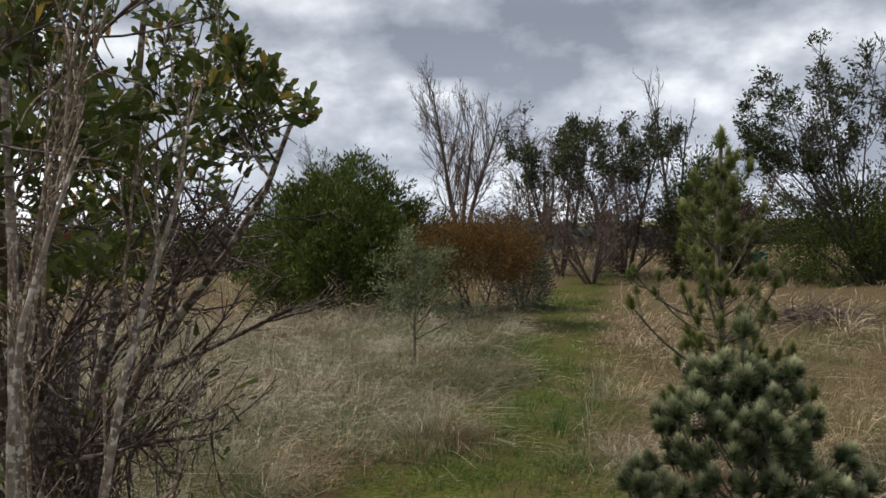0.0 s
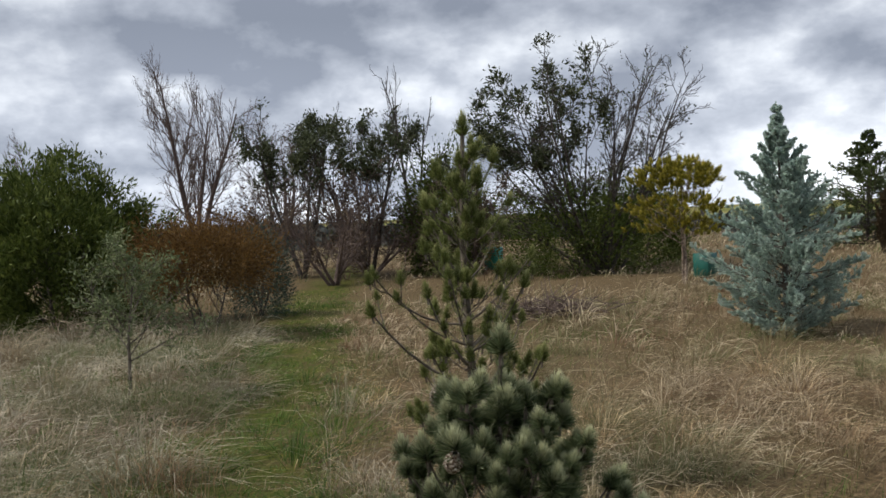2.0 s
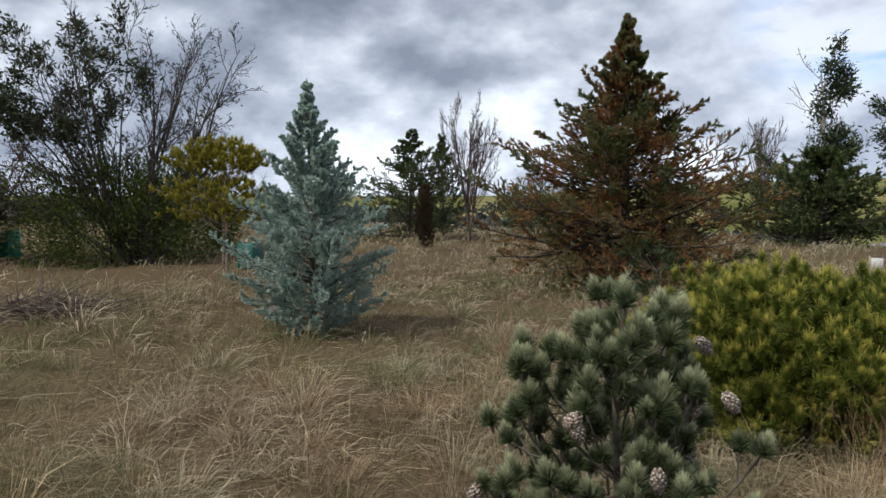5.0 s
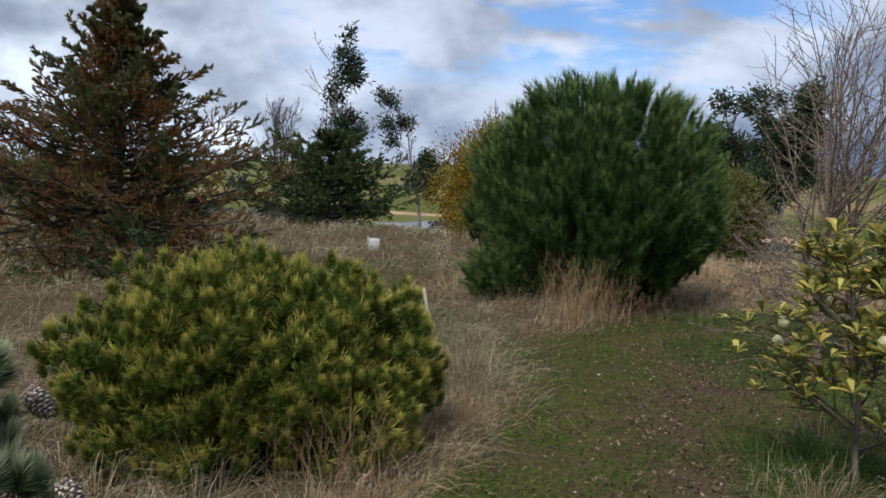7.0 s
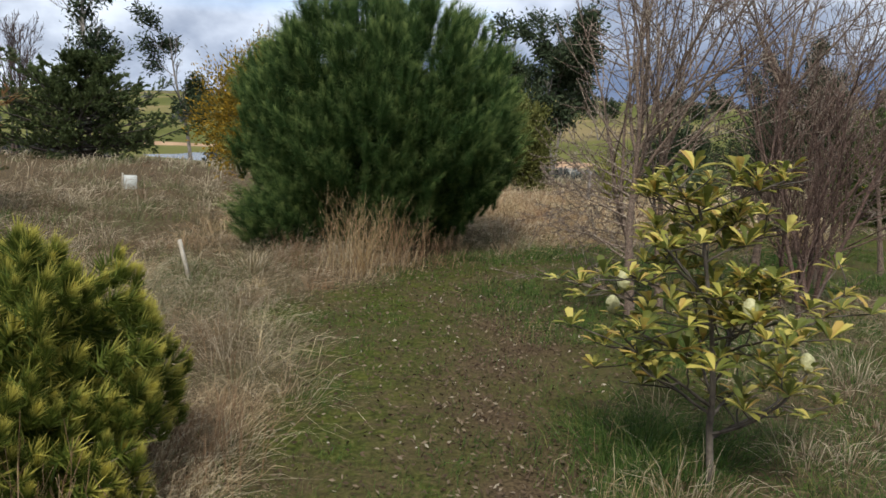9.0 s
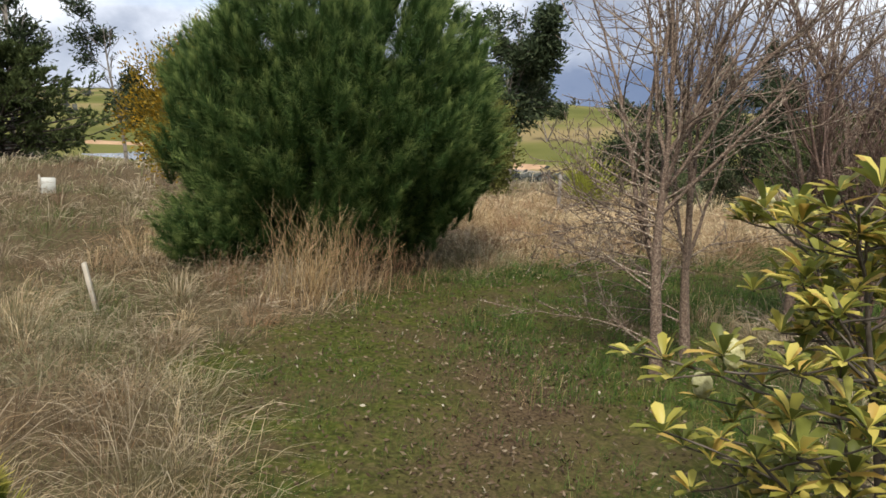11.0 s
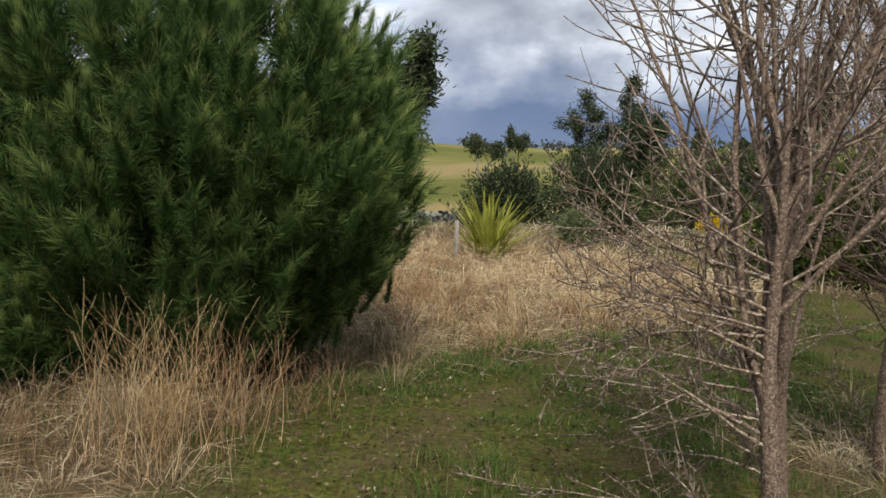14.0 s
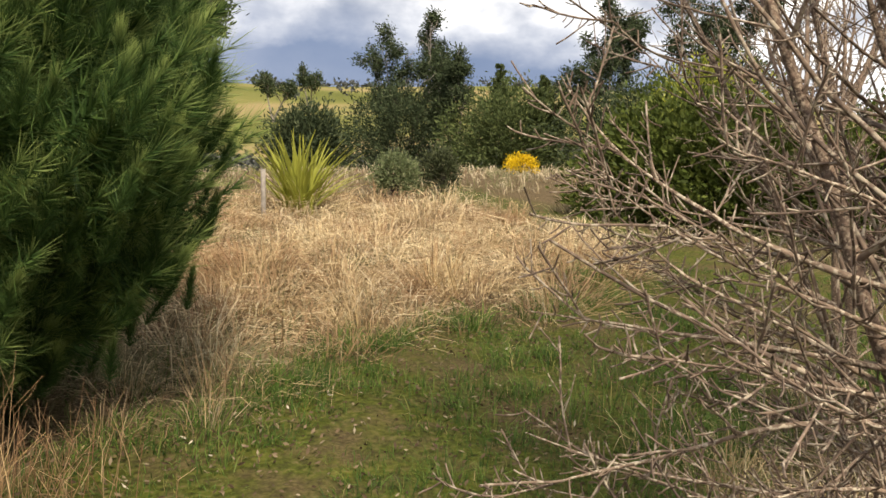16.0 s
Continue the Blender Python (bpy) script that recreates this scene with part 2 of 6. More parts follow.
M_BANKSIA = leaf_mat("banksia_leaves", [(0.0, (0.05, 0.065, 0.016)), (0.6, (0.085, 0.11, 0.028)), (0.93, (0.16, 0.175, 0.055)), (0.97, (0.34, 0.24, 0.05)), (1.0, (0.20, 0.075, 0.03))], rough=0.4, through_it=0.3)
M_BANKSIA2 = leaf_mat("young_banksia_leaves", [(0.0, (0.10, 0.125, 0.03)), (0.45, (0.22, 0.235, 0.05)), (0.78, (0.42, 0.385, 0.08)), (0.94, (0.70, 0.60, 0.16)), (1.0, (0.44, 0.2, 0.055))], rough=0.4, through_it=0.4, gloss=0.25)
M_GUM = leaf_mat("gum_leaves", [(0.0, (0.026, 0.038, 0.02)), (0.7, (0.056, 0.076, 0.038)), (1.0, (0.11, 0.13, 0.07))], rough=0.6, through_it=0.25, gloss=0.06)
M_DARKLEAF = leaf_mat("dark_tree_leaves", [(0.0, (0.028, 0.036, 0.017)), (0.7, (0.06, 0.072, 0.034)), (1.0, (0.12, 0.13, 0.068))], rough=0.45, through_it=0.25)
M_DEADLEAF = leaf_mat("dead_leaves", [(0.0, (0.05, 0.035, 0.022)), (1.0, (0.14, 0.10, 0.065))], rough=0.7, through_it=0.15)
M_FLAX = leaf_mat("flax_leaves", [(0.0, (0.075, 0.125, 0.03)), (0.5, (0.18, 0.23, 0.045)), (0.72, (0.52, 0.47, 0.09)), (1.0, (0.76, 0.68, 0.18))], rough=0.45, through_it=0.3)
M_YFLOWER = leaf_mat("yellow_flowers", [(0.0, (0.45, 0.30, 0.01)), (1.0, (0.78, 0.56, 0.03))], rough=0.6, through_it=0.25)
# lightened and greyed: distance haze painted into the leaf colour
M_FARWOOD = leaf_mat("far_woods", [(0.0, (0.05, 0.055, 0.052)), (1.0, (0.10, 0.105, 0.096))], rough=0.8, through_it=0.1)
M_BARK = bark_mat("grey_bark", (0.045, 0.036, 0.028), (0.14, 0.115, 0.09))
M_DARKBARK = bark_mat("dark_bark", (0.022, 0.018, 0.015), (0.07, 0.055, 0.045))
M_LICHEN = bark_mat("lichened_bark", (0.055, 0.034, 0.025), (0.13, 0.09, 0.066), spots=(0.33, 0.31, 0.25), scale=16)
M_TWIG = bark_mat("pale_twig_bark", (0.07, 0.046, 0.034), (0.19, 0.135, 0.10), spots=(0.32, 0.27, 0.21), scale=18)
M_PALETWIG = bark_mat("lichen_pale_twigs", (0.09, 0.06, 0.043), (0.23, 0.165, 0.12), spots=(0.42, 0.36, 0.28), scale=38, bump=0.9)
M_PALESTEM = bark_mat("pale_lichened_stems", (0.13, 0.095, 0.075), (0.30, 0.245, 0.20), spots=(0.52, 0.48, 0.41), scale=22, bump=0.9)
M_DARKTWIG = bark_mat("knobbly_brown_bark", (0.06, 0.038, 0.027), (0.16, 0.108, 0.078), spots=(0.25, 0.195, 0.145), scale=52, bump=0.9)
M_REDDARK = bark_mat("dark_red_twigs", (0.03, 0.019, 0.016), (0.095, 0.06, 0.05), spots=(0.21, 0.175, 0.145), scale=18)
M_REDSTEM = bark_mat("red_brown_stems", (0.045, 0.026, 0.02), (0.12, 0.072, 0.055), spots=(0.18, 0.12, 0.09), scale=30)
M_REDTWIG = bark_mat("red_brown_twigs", (0.055, 0.036, 0.03), (0.125, 0.09, 0.077))
M_GUMBARK = bark_mat("smooth_gum_bark", (0.11, 0.095, 0.08), (0.27, 0.24, 0.205), scale=5)
M_STALK = leaf_mat("dead_stalks", [(0.0, (0.15, 0.08, 0.045)), (0.5, (0.27, 0.17, 0.095)), (1.0, (0.46, 0.33, 0.2))], rough=0.75, through_it=0.1)
M_GOLDSTALK = leaf_mat("golden_dead_stalks", [(0.0, (0.24, 0.145, 0.07)), (0.5, (0.42, 0.29, 0.145)), (1.0, (0.66, 0.51, 0.30))], rough=0.7, through_it=0.15)
M_CONE = bark_mat("pine_cone", (0.13, 0.085, 0.06), (0.34, 0.26, 0.20), spots=(0.66, 0.60, 0.52), scale=60)
M_BCONE = plain_mat("banksia_flower", (0.34, 0.33, 0.16), (0.52, 0.50, 0.28), 90, 0.8)
M_STAKE = plain_mat("pale_timber", (0.36, 0.32, 0.26), (0.52, 0.47, 0.39), 12, 0.75)
M_POST = plain_mat("weathered_timber", (0.17, 0.15, 0.13), (0.31, 0.28, 0.25), 12, 0.85)
M_GUARD = plain_mat("white_plastic", (0.50, 0.51, 0.48), (0.62, 0.63, 0.60), 6, 0.5)
M_TEAL = plain_mat("teal_plastic", (0.02, 0.25, 0.21), (0.03, 0.33, 0.28), 6, 0.45)
M_TEALD = plain_mat("dark_teal_plastic", (0.008, 0.075, 0.06), (0.014, 0.11, 0.09), 6, 0.45)

# ---- mesh helpers ----
ZUP = np.array([0.0, 0.0, 1.0])


def unit(v):
    return v / np.maximum(np.linalg.norm(v, axis=-1, keepdims=True), 1e-9)


def mesh_of(name, pieces, mats):
    """One mesh out of pieces (verts, faces, material index, tip values or None)."""
    me = bpy.data.meshes.new(name)
    vs, starts, loops, mi, tips, off, lo = [], [], [], [], [], 0, 0
    for p in pieces:
        V, F = np.asarray(p[0], float).reshape(-1, 3), np.asarray(p[1], int)
        if len(V) == 0 or len(F) == 0:
            continue
        k = F.shape[1]
        vs.append(V)
        starts.append(lo + k * np.arange(len(F)))
        loops.append((F + off).ravel())
        mi.append(np.full(len(F), p[2] if len(p) > 2 else 0))
        tips.append(np.asarray(p[3], float).ravel() if len(p) > 3 and p[3] is not None else np.zeros(len(V)))
        off += len(V)
        lo += k * len(F)
    V, S, L = np.concatenate(vs), np.concatenate(starts), np.concatenate(loops)
    me.vertices.add(len(V))
    me.vertices.foreach_set("co", V.astype(np.float32).ravel())
    me.loops.add(len(L))
    me.loops.foreach_set("vertex_index", L.astype(np.int32))
    me.polygons.add(len(S))
    me.polygons.foreach_set("loop_start", S.astype(np.int32))
    me.polygons.foreach_set("material_index", np.concatenate(mi).astype(np.int32))
    me.update(calc_edges=True)
    at = me.attributes.new("tip", "FLOAT", "POINT")
    at.data.foreach_set("value", np.concatenate(tips).astype(np.float32))
    for m in mats if isinstance(mats, (list, tuple)) else [mats]:
        me.materials.append(m)
    return me


def thing(name, label, category, x, y, z=0.0, group="", kind="", turn=0.0):
    ob = new(name)
    ob.empty_display_size = 0.2
    ob.matrix_world = pose(x, y, z, 0, 0, turn)
    return tagged(ob, label, category, group, kind)


def part(name, me, parent, label="", smooth=False, kind=""):
    ob = new(name, me)
    ob.parent = parent
    if smooth:
        me.polygons.foreach_set("use_smooth", np.ones(len(me.polygons), bool))
    return tagged(ob, label, kind=kind)


def tubes(P, R, sides=5):
    """Round limbs along the paths P (B, K, 3) with radii R (B, K)."""
    B, K, _ = P.shape
    T = unit(np.gradient(P, axis=1))
    ref = np.where(np.abs(T[:, :1, 2:3]) > 0.8, np.array([1.0, 0, 0]), ZUP)
    N1 = unit(np.cross(T, np.broadcast_to(ref, T.shape)))
    N2 = np.cross(T, N1)
    a = np.linspace(0, 2 * np.pi, sides, endpoint=False)
    V = P[:, :, None] + R[:, :, None, None] * (np.cos(a)[None, None, :, None] * N1[:, :, None] + np.sin(a)[None, None, :, None] * N2[:, :, None])
    idx = np.arange(B * K * sides).reshape(B, K, sides)
    nx = np.roll(idx, -1, axis=2)
    F = np.stack([idx[:, :-1], nx[:, :-1], nx[:, 1:], idx[:, 1:]], -1).reshape(-1, 4)
    return V.reshape(-1, 3), F


def path_of(start, aim, length, K, rng, rise=0.0, wig=0.1):
    """Paths that set out from start along aim and bend: (B, K, 3)."""
    B = len(start)
    dirs = np.repeat(unit(aim)[:, None], K - 1, axis=1)
    bend = np.linspace(0, 1, K - 1)[None, :, None]
    dirs = dirs + rise * bend * ZUP + np.cumsum(rng.normal(0, wig, (B, K - 1, 3)), axis=1)
    steps = unit(dirs) * (np.asarray(length).reshape(-1, 1, 1) / (K - 1))
    return np.concatenate([start[:, None], start[:, None] + np.cumsum(steps, axis=1)], axis=1)


def limb_parts(name, P, R, sides, mat, parent):
    """Each path a part of its own; parent may be one object or one for each path."""
    return [part(name, mesh_of(name, [(*tubes(P[i:i + 1], R[i:i + 1], sides), 0)], [mat]), parent[i] if isinstance(parent, list) else parent, smooth=True) for i in range(len(P))]


def along(P, s):
    """Points and headings at the share s (B, n) of the paths P."""
    B, K, _ = P.shape
    u = np.clip(s, 0, 0.9999) * (K - 1)
    i = u.astype(int)
    f = (u - i)[..., None]
    b = np.arange(B)[:, None]
    a0, a1 = P[b, i], P[b, i + 1]
    return a0 + (a1 - a0) * f, unit(a1 - a0)


def sprout(P, R, n, lo, hi, angle, spread, length, K, rng, rise=0.0, wig=0.1, thin=0.6, tip=0.003, taper=0.0):
    """n side limbs on each path. Returns paths, radii and the share along the parent."""
    B = len(P)
    s = lo + (hi - lo) * (np.arange(n)[None] + rng.random((B, n))) / n
    pos, tan = along(P, s)
    az = rng.random((B, n)) * 6.283 + np.arange(n)[None] * 2.4
    side = unit(np.cross(tan, unit(rng.normal(size=(B, n, 3)))))
    o2 = np.cross(tan, side)
    rad = np.cos(az)[..., None] * side + np.sin(az)[..., None] * o2
    th = np.radians(angle + spread * rng.normal(size=(B, n)))[..., None]
    aim = tan * np.cos(th) + rad * np.sin(th)
    ln = np.asarray(length).reshape(-1, 1) * (1 - taper * s) * rng.uniform(0.65, 1.2, (B, n))
    u = s * (P.shape[1] - 1)
    i = np.minimum(u.astype(int), P.shape[1] - 2)
    r0 = R[np.arange(B)[:, None], i] * thin
    C = path_of(pos.reshape(-1, 3), aim.reshape(-1, 3), ln.ravel(), K, rng, rise, wig)
    r0 = np.maximum(r0.ravel(), tip)
    RR = r0[:, None] + (tip - r0[:, None]) * np.linspace(0, 1, K)[None]
    return C, RR, s.ravel(), ln.ravel()


def leaves(pos, aim, length, width, rng, scatter=0.7, fold=0.15, wide_at=0.5, droop=0.0):
    """Pointed, folded leaves: two triangles each."""
    n = len(pos)
    a = unit(unit(aim) + rng.normal(0, scatter, (n, 3)) * 0.6 - droop * ZUP)
    s = unit(np.cross(a, unit(rng.normal(size=(n, 3)))))
    nn = np.cross(s, a)
    L = (np.asarray(length) * rng.uniform(0.7, 1.25, n))[:, None]
    W = L / length * width * 0.5 if np.isscalar(length) else L * width
    mid = pos + a * L * wide_at
    V = np.stack([pos, mid + s * W + nn * W * fold * 2, pos + a * L, mid - s * W + nn * W * fold * 2], 1)
    i = np.arange(n)[:, None] * 4
    F = np.concatenate([i + np.array([[0, 1, 2]]), i + np.array([[0, 2, 3]])])
    return V.reshape(-1, 3), F


def paddles(pos, aim, length, width, rng, scatter=0.7):
    """Blunt leathery leaves, widest towards the end: four triangles each."""
    n = len(pos)
    a = unit(unit(aim) + rng.normal(0, scatter, (n, 3)) * 0.6)
    s = unit(np.cross(a, unit(rng.normal(size=(n, 3)))))
    nn = np.cross(s, a)
    k = rng.uniform(0.65, 1.15, n)[:, None]
    L, W = length * k, width * 0.5 * k
    lift = nn * W * 0.35
    V = np.stack([pos, pos + a * L * 0.4 + s * W * 0.6 + lift, pos + a * L * 0.4 - s * W * 0.6 + lift,
                  pos + a * L * 0.8 + s * W + lift, pos + a * L * 0.8 - s * W + lift, pos + a * L - lift], 1)
    i = np.arange(n)[:, None] * 6
    F = np.concatenate([i + np.array([q]) for q in ([0, 1, 2], [1, 3, 4], [1, 4, 2], [3, 5, 4])])
    return V.reshape(-1, 3), F


def needles(pos, axis, n, shoot, length, width, rng, a0=20, a1=60, up=0.0):
    """Brushes of needles round shoots that start at pos along axis: one triangle each, with tip values."""
    B = len(pos)
    axis = unit(axis)
    u = rng.random((B, n))
    side = unit(np.cross(axis, unit(rng.normal(size=(B, 3)))))
    o2 = np.cross(axis, side)
    az = rng.random((B, n)) * 6.283
    rad = np.cos(az)[..., None] * side[:, None] + np.sin(az)[..., None] * o2[:, None]
    th = np.radians(a1 + (a0 - a1) * u + rng.normal(0, 6, (B, n)))[..., None]
    d = unit(axis[:, None] * np.cos(th) + rad * np.sin(th) + up * ZUP)
    sh = np.asarray(shoot).reshape(-1, 1) if not np.isscalar(shoot) else shoot
    base = pos[:, None] + axis[:, None] * (u * sh)[..., None]
    L = np.asarray(length).reshape(-1, 1, 1) * rng.uniform(0.75, 1.15, (B, n, 1))
    w = unit(np.cross(d, unit(rng.normal(size=(B, n, 3))))) * width * 0.5
    V = np.stack([base - w, base + w, base + d * L], 2).reshape(-1, 3)
    F = np.arange(B * n * 3).reshape(-1, 3)
    # paler towards the shoot's end: candle colour, plus a painted lit cap
    tip = (np.stack([0.5 * u, 0.5 * u, 0.35 + 0.65 * u], -1) * rng.uniform(0.8, 1.15, (B, 1, 1))).ravel()
    return V, F, 0, tip


def box_piece(sx, sy, sz, x=0, y=0, z=0, mat=0):
    bm = bmesh.new()
    bmesh.ops.create_cube(bm, size=1)
    bmesh.ops.scale(bm, vec=(sx, sy, sz), verts=bm.verts)
    bmesh.ops.bevel(bm, geom=bm.edges[:], offset=min(sx, sy, sz) * 0.12, segments=1, affect="EDGES")
    bmesh.ops.triangulate(bm, faces=bm.faces[:])
    V = np.array([v.co[:] for v in bm.verts]) + [x, y, z]
    bm.verts.index_update()
    F = np.array([[v.index for v in f.verts] for f in bm.faces])
    bm.free()
    return V, F, mat


def smooth01(a, b, x):
    t = np.clip((x - a) / (b - a), 0, 1)
    return t * t * (3 - 2 * t)


# ---- the lie of the land ----
TRACKS = [
    ([(-0.4, -4.0), (-0.25, 2.5), (0.05, 5.1), (0.9, 7.85), (1.4, 10.9), (2.4, 16.5), (3.8, 22.0), (6.0, 30.0)], 0.60),
    ([(-0.9, 3.6), (0.2, 5.2)], 1.0),
    ([(-3.0, 0.4), (0.5, 1.2), (3.2, 1.7), (6.0, 2.05), (8.2, 2.0), (10.3, 2.05)], 0.92),
    # dark green strip by the bare trees, also standing in for their shade
    ([(8.8, 1.0), (10.3, 0.55), (11.8, 0.3)], 0.75),
    ([(10.3, 2.05), (12.0, 1.25), (13.1, -0.3), (13.6, -2.2), (15.2, -4.4)], 1.15),
    ([(15.2, -4.4), (17.8, -5.25), (21.0, -5.4), (25.0, -6.2), (32.0, -7.5)], 0.55),
]


def hump(x, y, f, a, b):
    return np.sin(x * f + a) * np.cos(y * f * 1.13 + b)


def lawn(x, y):
    """1 on the mown track and the dark strip by the bend, 0 in the long grass."""
    best = np.full(np.shape(x), 9.0)
    for pts, hw in TRACKS:
        for (x0, y0), (x1, y1) in zip(pts, pts[1:]):
            dx, dy = x1 - x0, y1 - y0
            t = np.clip(((x - x0) * dx + (y - y0) * dy) / (dx * dx + dy * dy), 0, 1)
            best = np.minimum(best, np.hypot(x - x0 - t * dx, y - y0 - t * dy) - hw)
    edge = 0.12 * hump(x, y, 1.7, 0.4, 1.1) + 0.10 * hump(x, y, 4.3, 2.0, 0.3) + 0.07 * hump(x, y, 9.7, 0.7, 2.3)
    return 1 - smooth01(-0.25, 0.30, best + edge)


def littered(x, y):
    """1 where fallen leaves cover the middle of the second track."""
    yc = np.interp(x, [2.0, 6.0, 9.0, 11.5], [1.75, 1.7, 1.45, 1.2])
    band = np.exp(-((y - yc) / 0.48) ** 2) * smooth01(2.0, 4.5, x) * smooth01(12.5, 10.5, x)
    return np.clip(band * (0.75 + 0.5 * hump(x, y, 2.3, 0.9, 0.4) + 0.35 * hump(x, y, 6.1, 2.2, 1.4)), 0, 1)


def height(x, y):
    z = 0.035 * hump(x, y, 0.9, 0.3, 1.9) + 0.02 * hump(x, y, 2.7, 1.3, 0.2)
    z = z * (1 - 0.6 * lawn(x, y))
    z = z - 4.2 * smooth01(22, 85, x) * smooth01(-70, -20, y)
    d = np.hypot(x, y)
    az = np.arctan2(y, x)
    crest = 6.5 + 5 * np.sin(az * 3.0 + 2.2) + 3 * np.sin(az * 9 + 1.0)
    north = 1 - 0.95 * smooth01(0.45, 0.8, az)
    z = z + (crest + 5) * smooth01(165, 420, d) * north
    z = z + 22 * smooth01(600, 1800, d) * (1 + 0.3 * np.sin(az * 7)) * north - 6 * smooth01(60, 250, d) * (1 - north)
    z = z - 1.3 * (1 - smooth01(0.8, 1.25, np.hypot((x - 119) / 17, (y - 3) / 33)))
    return z


def ground_material():
    m, nt, bsdf = blank("meadow_ground")
    at = nt.nodes.new("ShaderNodeAttribute")
    at.attribute_name = "lawn"
    n1, n2 = noise_node(nt, 1.6, 6), noise_node(nt, 28, 6)
    # thatch kept dark, self-shadow between the tussocks being in its colour
    thatch = ramp_node(nt, n2, [(0.3, (0.04, 0.03, 0.017)), (0.55, (0.11, 0.08, 0.045)), (0.75, (0.21, 0.155, 0.09))])
    turf = ramp_node(nt, n2, [(0.3, (0.024, 0.026, 0.009)), (0.45, (0.044, 0.052, 0.011)), (0.58, (0.075, 0.086, 0.017)), (0.72, (0.14, 0.115, 0.052))])
    soil = ramp_node(nt, noise_node(nt, 60, 5), [(0.35, (0.05, 0.034, 0.02)), (0.65, (0.125, 0.088, 0.05))])
    moss = ramp_node(nt, n2, [(0.3, (0.045, 0.052, 0.009)), (0.7, (0.12, 0.122, 0.024))])
    turf = mix_node(nt, ramp_node(nt, noise_node(nt, 3.1, 4), [(0.5, (0, 0, 0)), (0.66, (0.7, 0.7, 0.7))]), turf, moss)
    la = nt.nodes.new("ShaderNodeAttribute")
    la.attribute_name = "litter"
    turf = mix_node(nt, la.outputs["Fac"], turf, soil)
    turf = mix_node(nt, ramp_node(nt, n1, [(0.48, (0, 0, 0)), (0.68, (0.8, 0.8, 0.8))]), turf, soil)
    turf = mix_node(nt, ramp_node(nt, noise_node(nt, 7.0, 5), [(0.48, (0, 0, 0)), (0.62, (0.5, 0.5, 0.5))]), turf, soil)
    col = mix_node(nt, at.outputs["Fac"], thatch, turf)
    fa = nt.nodes.new("ShaderNodeAttribute")
    fa.attribute_name = "pasture"
    field = ramp_node(nt, noise_node(nt, 0.012, 5), [(0.40, (0.10, 0.108, 0.027)), (0.52, (0.15, 0.145, 0.045)), (0.62, (0.23, 0.18, 0.085))])
    col = mix_node(nt, fa.outputs["Fac"], col, field)
    nt.links.new(col, bsdf.inputs["Base Color"])
    bsdf.inputs["Roughness"].default_value = 0.95
    bsdf.inputs["Specular IOR Level"].default_value = 0.05
    bp = nt.nodes.new("ShaderNodeBump")
    bp.inputs["Strength"].default_value, bp.inputs["Distance"].default_value = 0.6, 0.03
    nt.links.new(n2, bp.inputs["Height"])
    nt.links.new(bp.outputs[0], bsdf.inputs["Normal"])
    return m


def build_ground():
    g = np.concatenate([np.linspace(-1, 1, 261)])
    xs = 14 * g + 2400 * np.sign(g) * np.abs(g) ** 7
    gx, gy = np.meshgrid(xs + 9, xs + 5, indexing="ij")
    gz = height(gx, gy)
    n = len(xs)
    V = np.stack([gx, gy, gz], -1).reshape(-1, 3)
    i = np.arange(n * n).reshape(n, n)
    F = np.stack([i[:-1, :-1], i[1:, :-1], i[1:, 1:], i[:-1, 1:]], -1).reshape(-1, 4)
    me = mesh_of("ground", [(V, F)], [ground_material()])
    for key, val in (("lawn", lawn(gx, gy)), ("litter", littered(gx, gy)), ("pasture", smooth01(45, 120, np.hypot(gx, gy)))):
        me.attributes.new(key, "FLOAT", "POINT").data.foreach_set("value", val.ravel().astype(np.float32))
    me.polygons.foreach_set("use_smooth", np.ones(len(me.polygons), bool))
    ob = new("ground", me)
    tagged(ob, "rough meadow ground with a mown grass track", "ground", kind="structure")


build_ground()


def water_material():
    m, nt, bsdf = blank("dam_water")
    bsdf.inputs["Base Color"].default_value = (0.16, 0.17, 0.17, 1)
    bsdf.inputs["Roughness"].default_value = 0.12
    return m


def bank_material():
    return plain_mat("clay_bank", (0.33, 0.19, 0.10), (0.46, 0.30, 0.17), 0.4, 0.95)


def sheet(name, cx, cy, rx, ry, turn, z, mat, label, category):
    a = np.linspace(0, 2 * np.pi, 48, endpoint=False)
    r = 1 + 0.08 * np.sin(3 * a + 1) + 0.05 * np.sin(7 * a)
    c, s = math.cos(turn), math.sin(turn)
    X, Y = rx * r * np.cos(a), ry * r * np.sin(a)
    V = np.stack([cx + c * X - s * Y, cy + s * X + c * Y, np.full(48, z)], -1)
    V = np.concatenate([V, [[cx, cy, z]]])
    F = np.stack([np.arange(48), np.roll(np.arange(48), -1), np.full(48, 48)], -1)
    tagged(new(name, mesh_of(name, [(V, F)], [mat])), label, category, kind="structure")

# ---- plants ----


def limbs_mesh(levels, sides=(7, 5, 4, 3, 3)):
    return [(*tubes(P, R, k), 0) for (P, R), k in zip(levels, sides)]


def fit_shape(levels, tall, wide):
    """Scales a skeleton so that it stands tall metres high and spreads wide metres across."""
    pts = np.concatenate([P.reshape(-1, 3) for P, _ in levels])
    z1 = np.percentile(pts[:, 2], 99.7)
    w = np.percentile(np.abs(pts[:, :2]), 98)
    k = np.array([0.5 * wide / w, 0.5 * wide / w, tall / z1])
    return [(P * k, R) for P, R in levels]


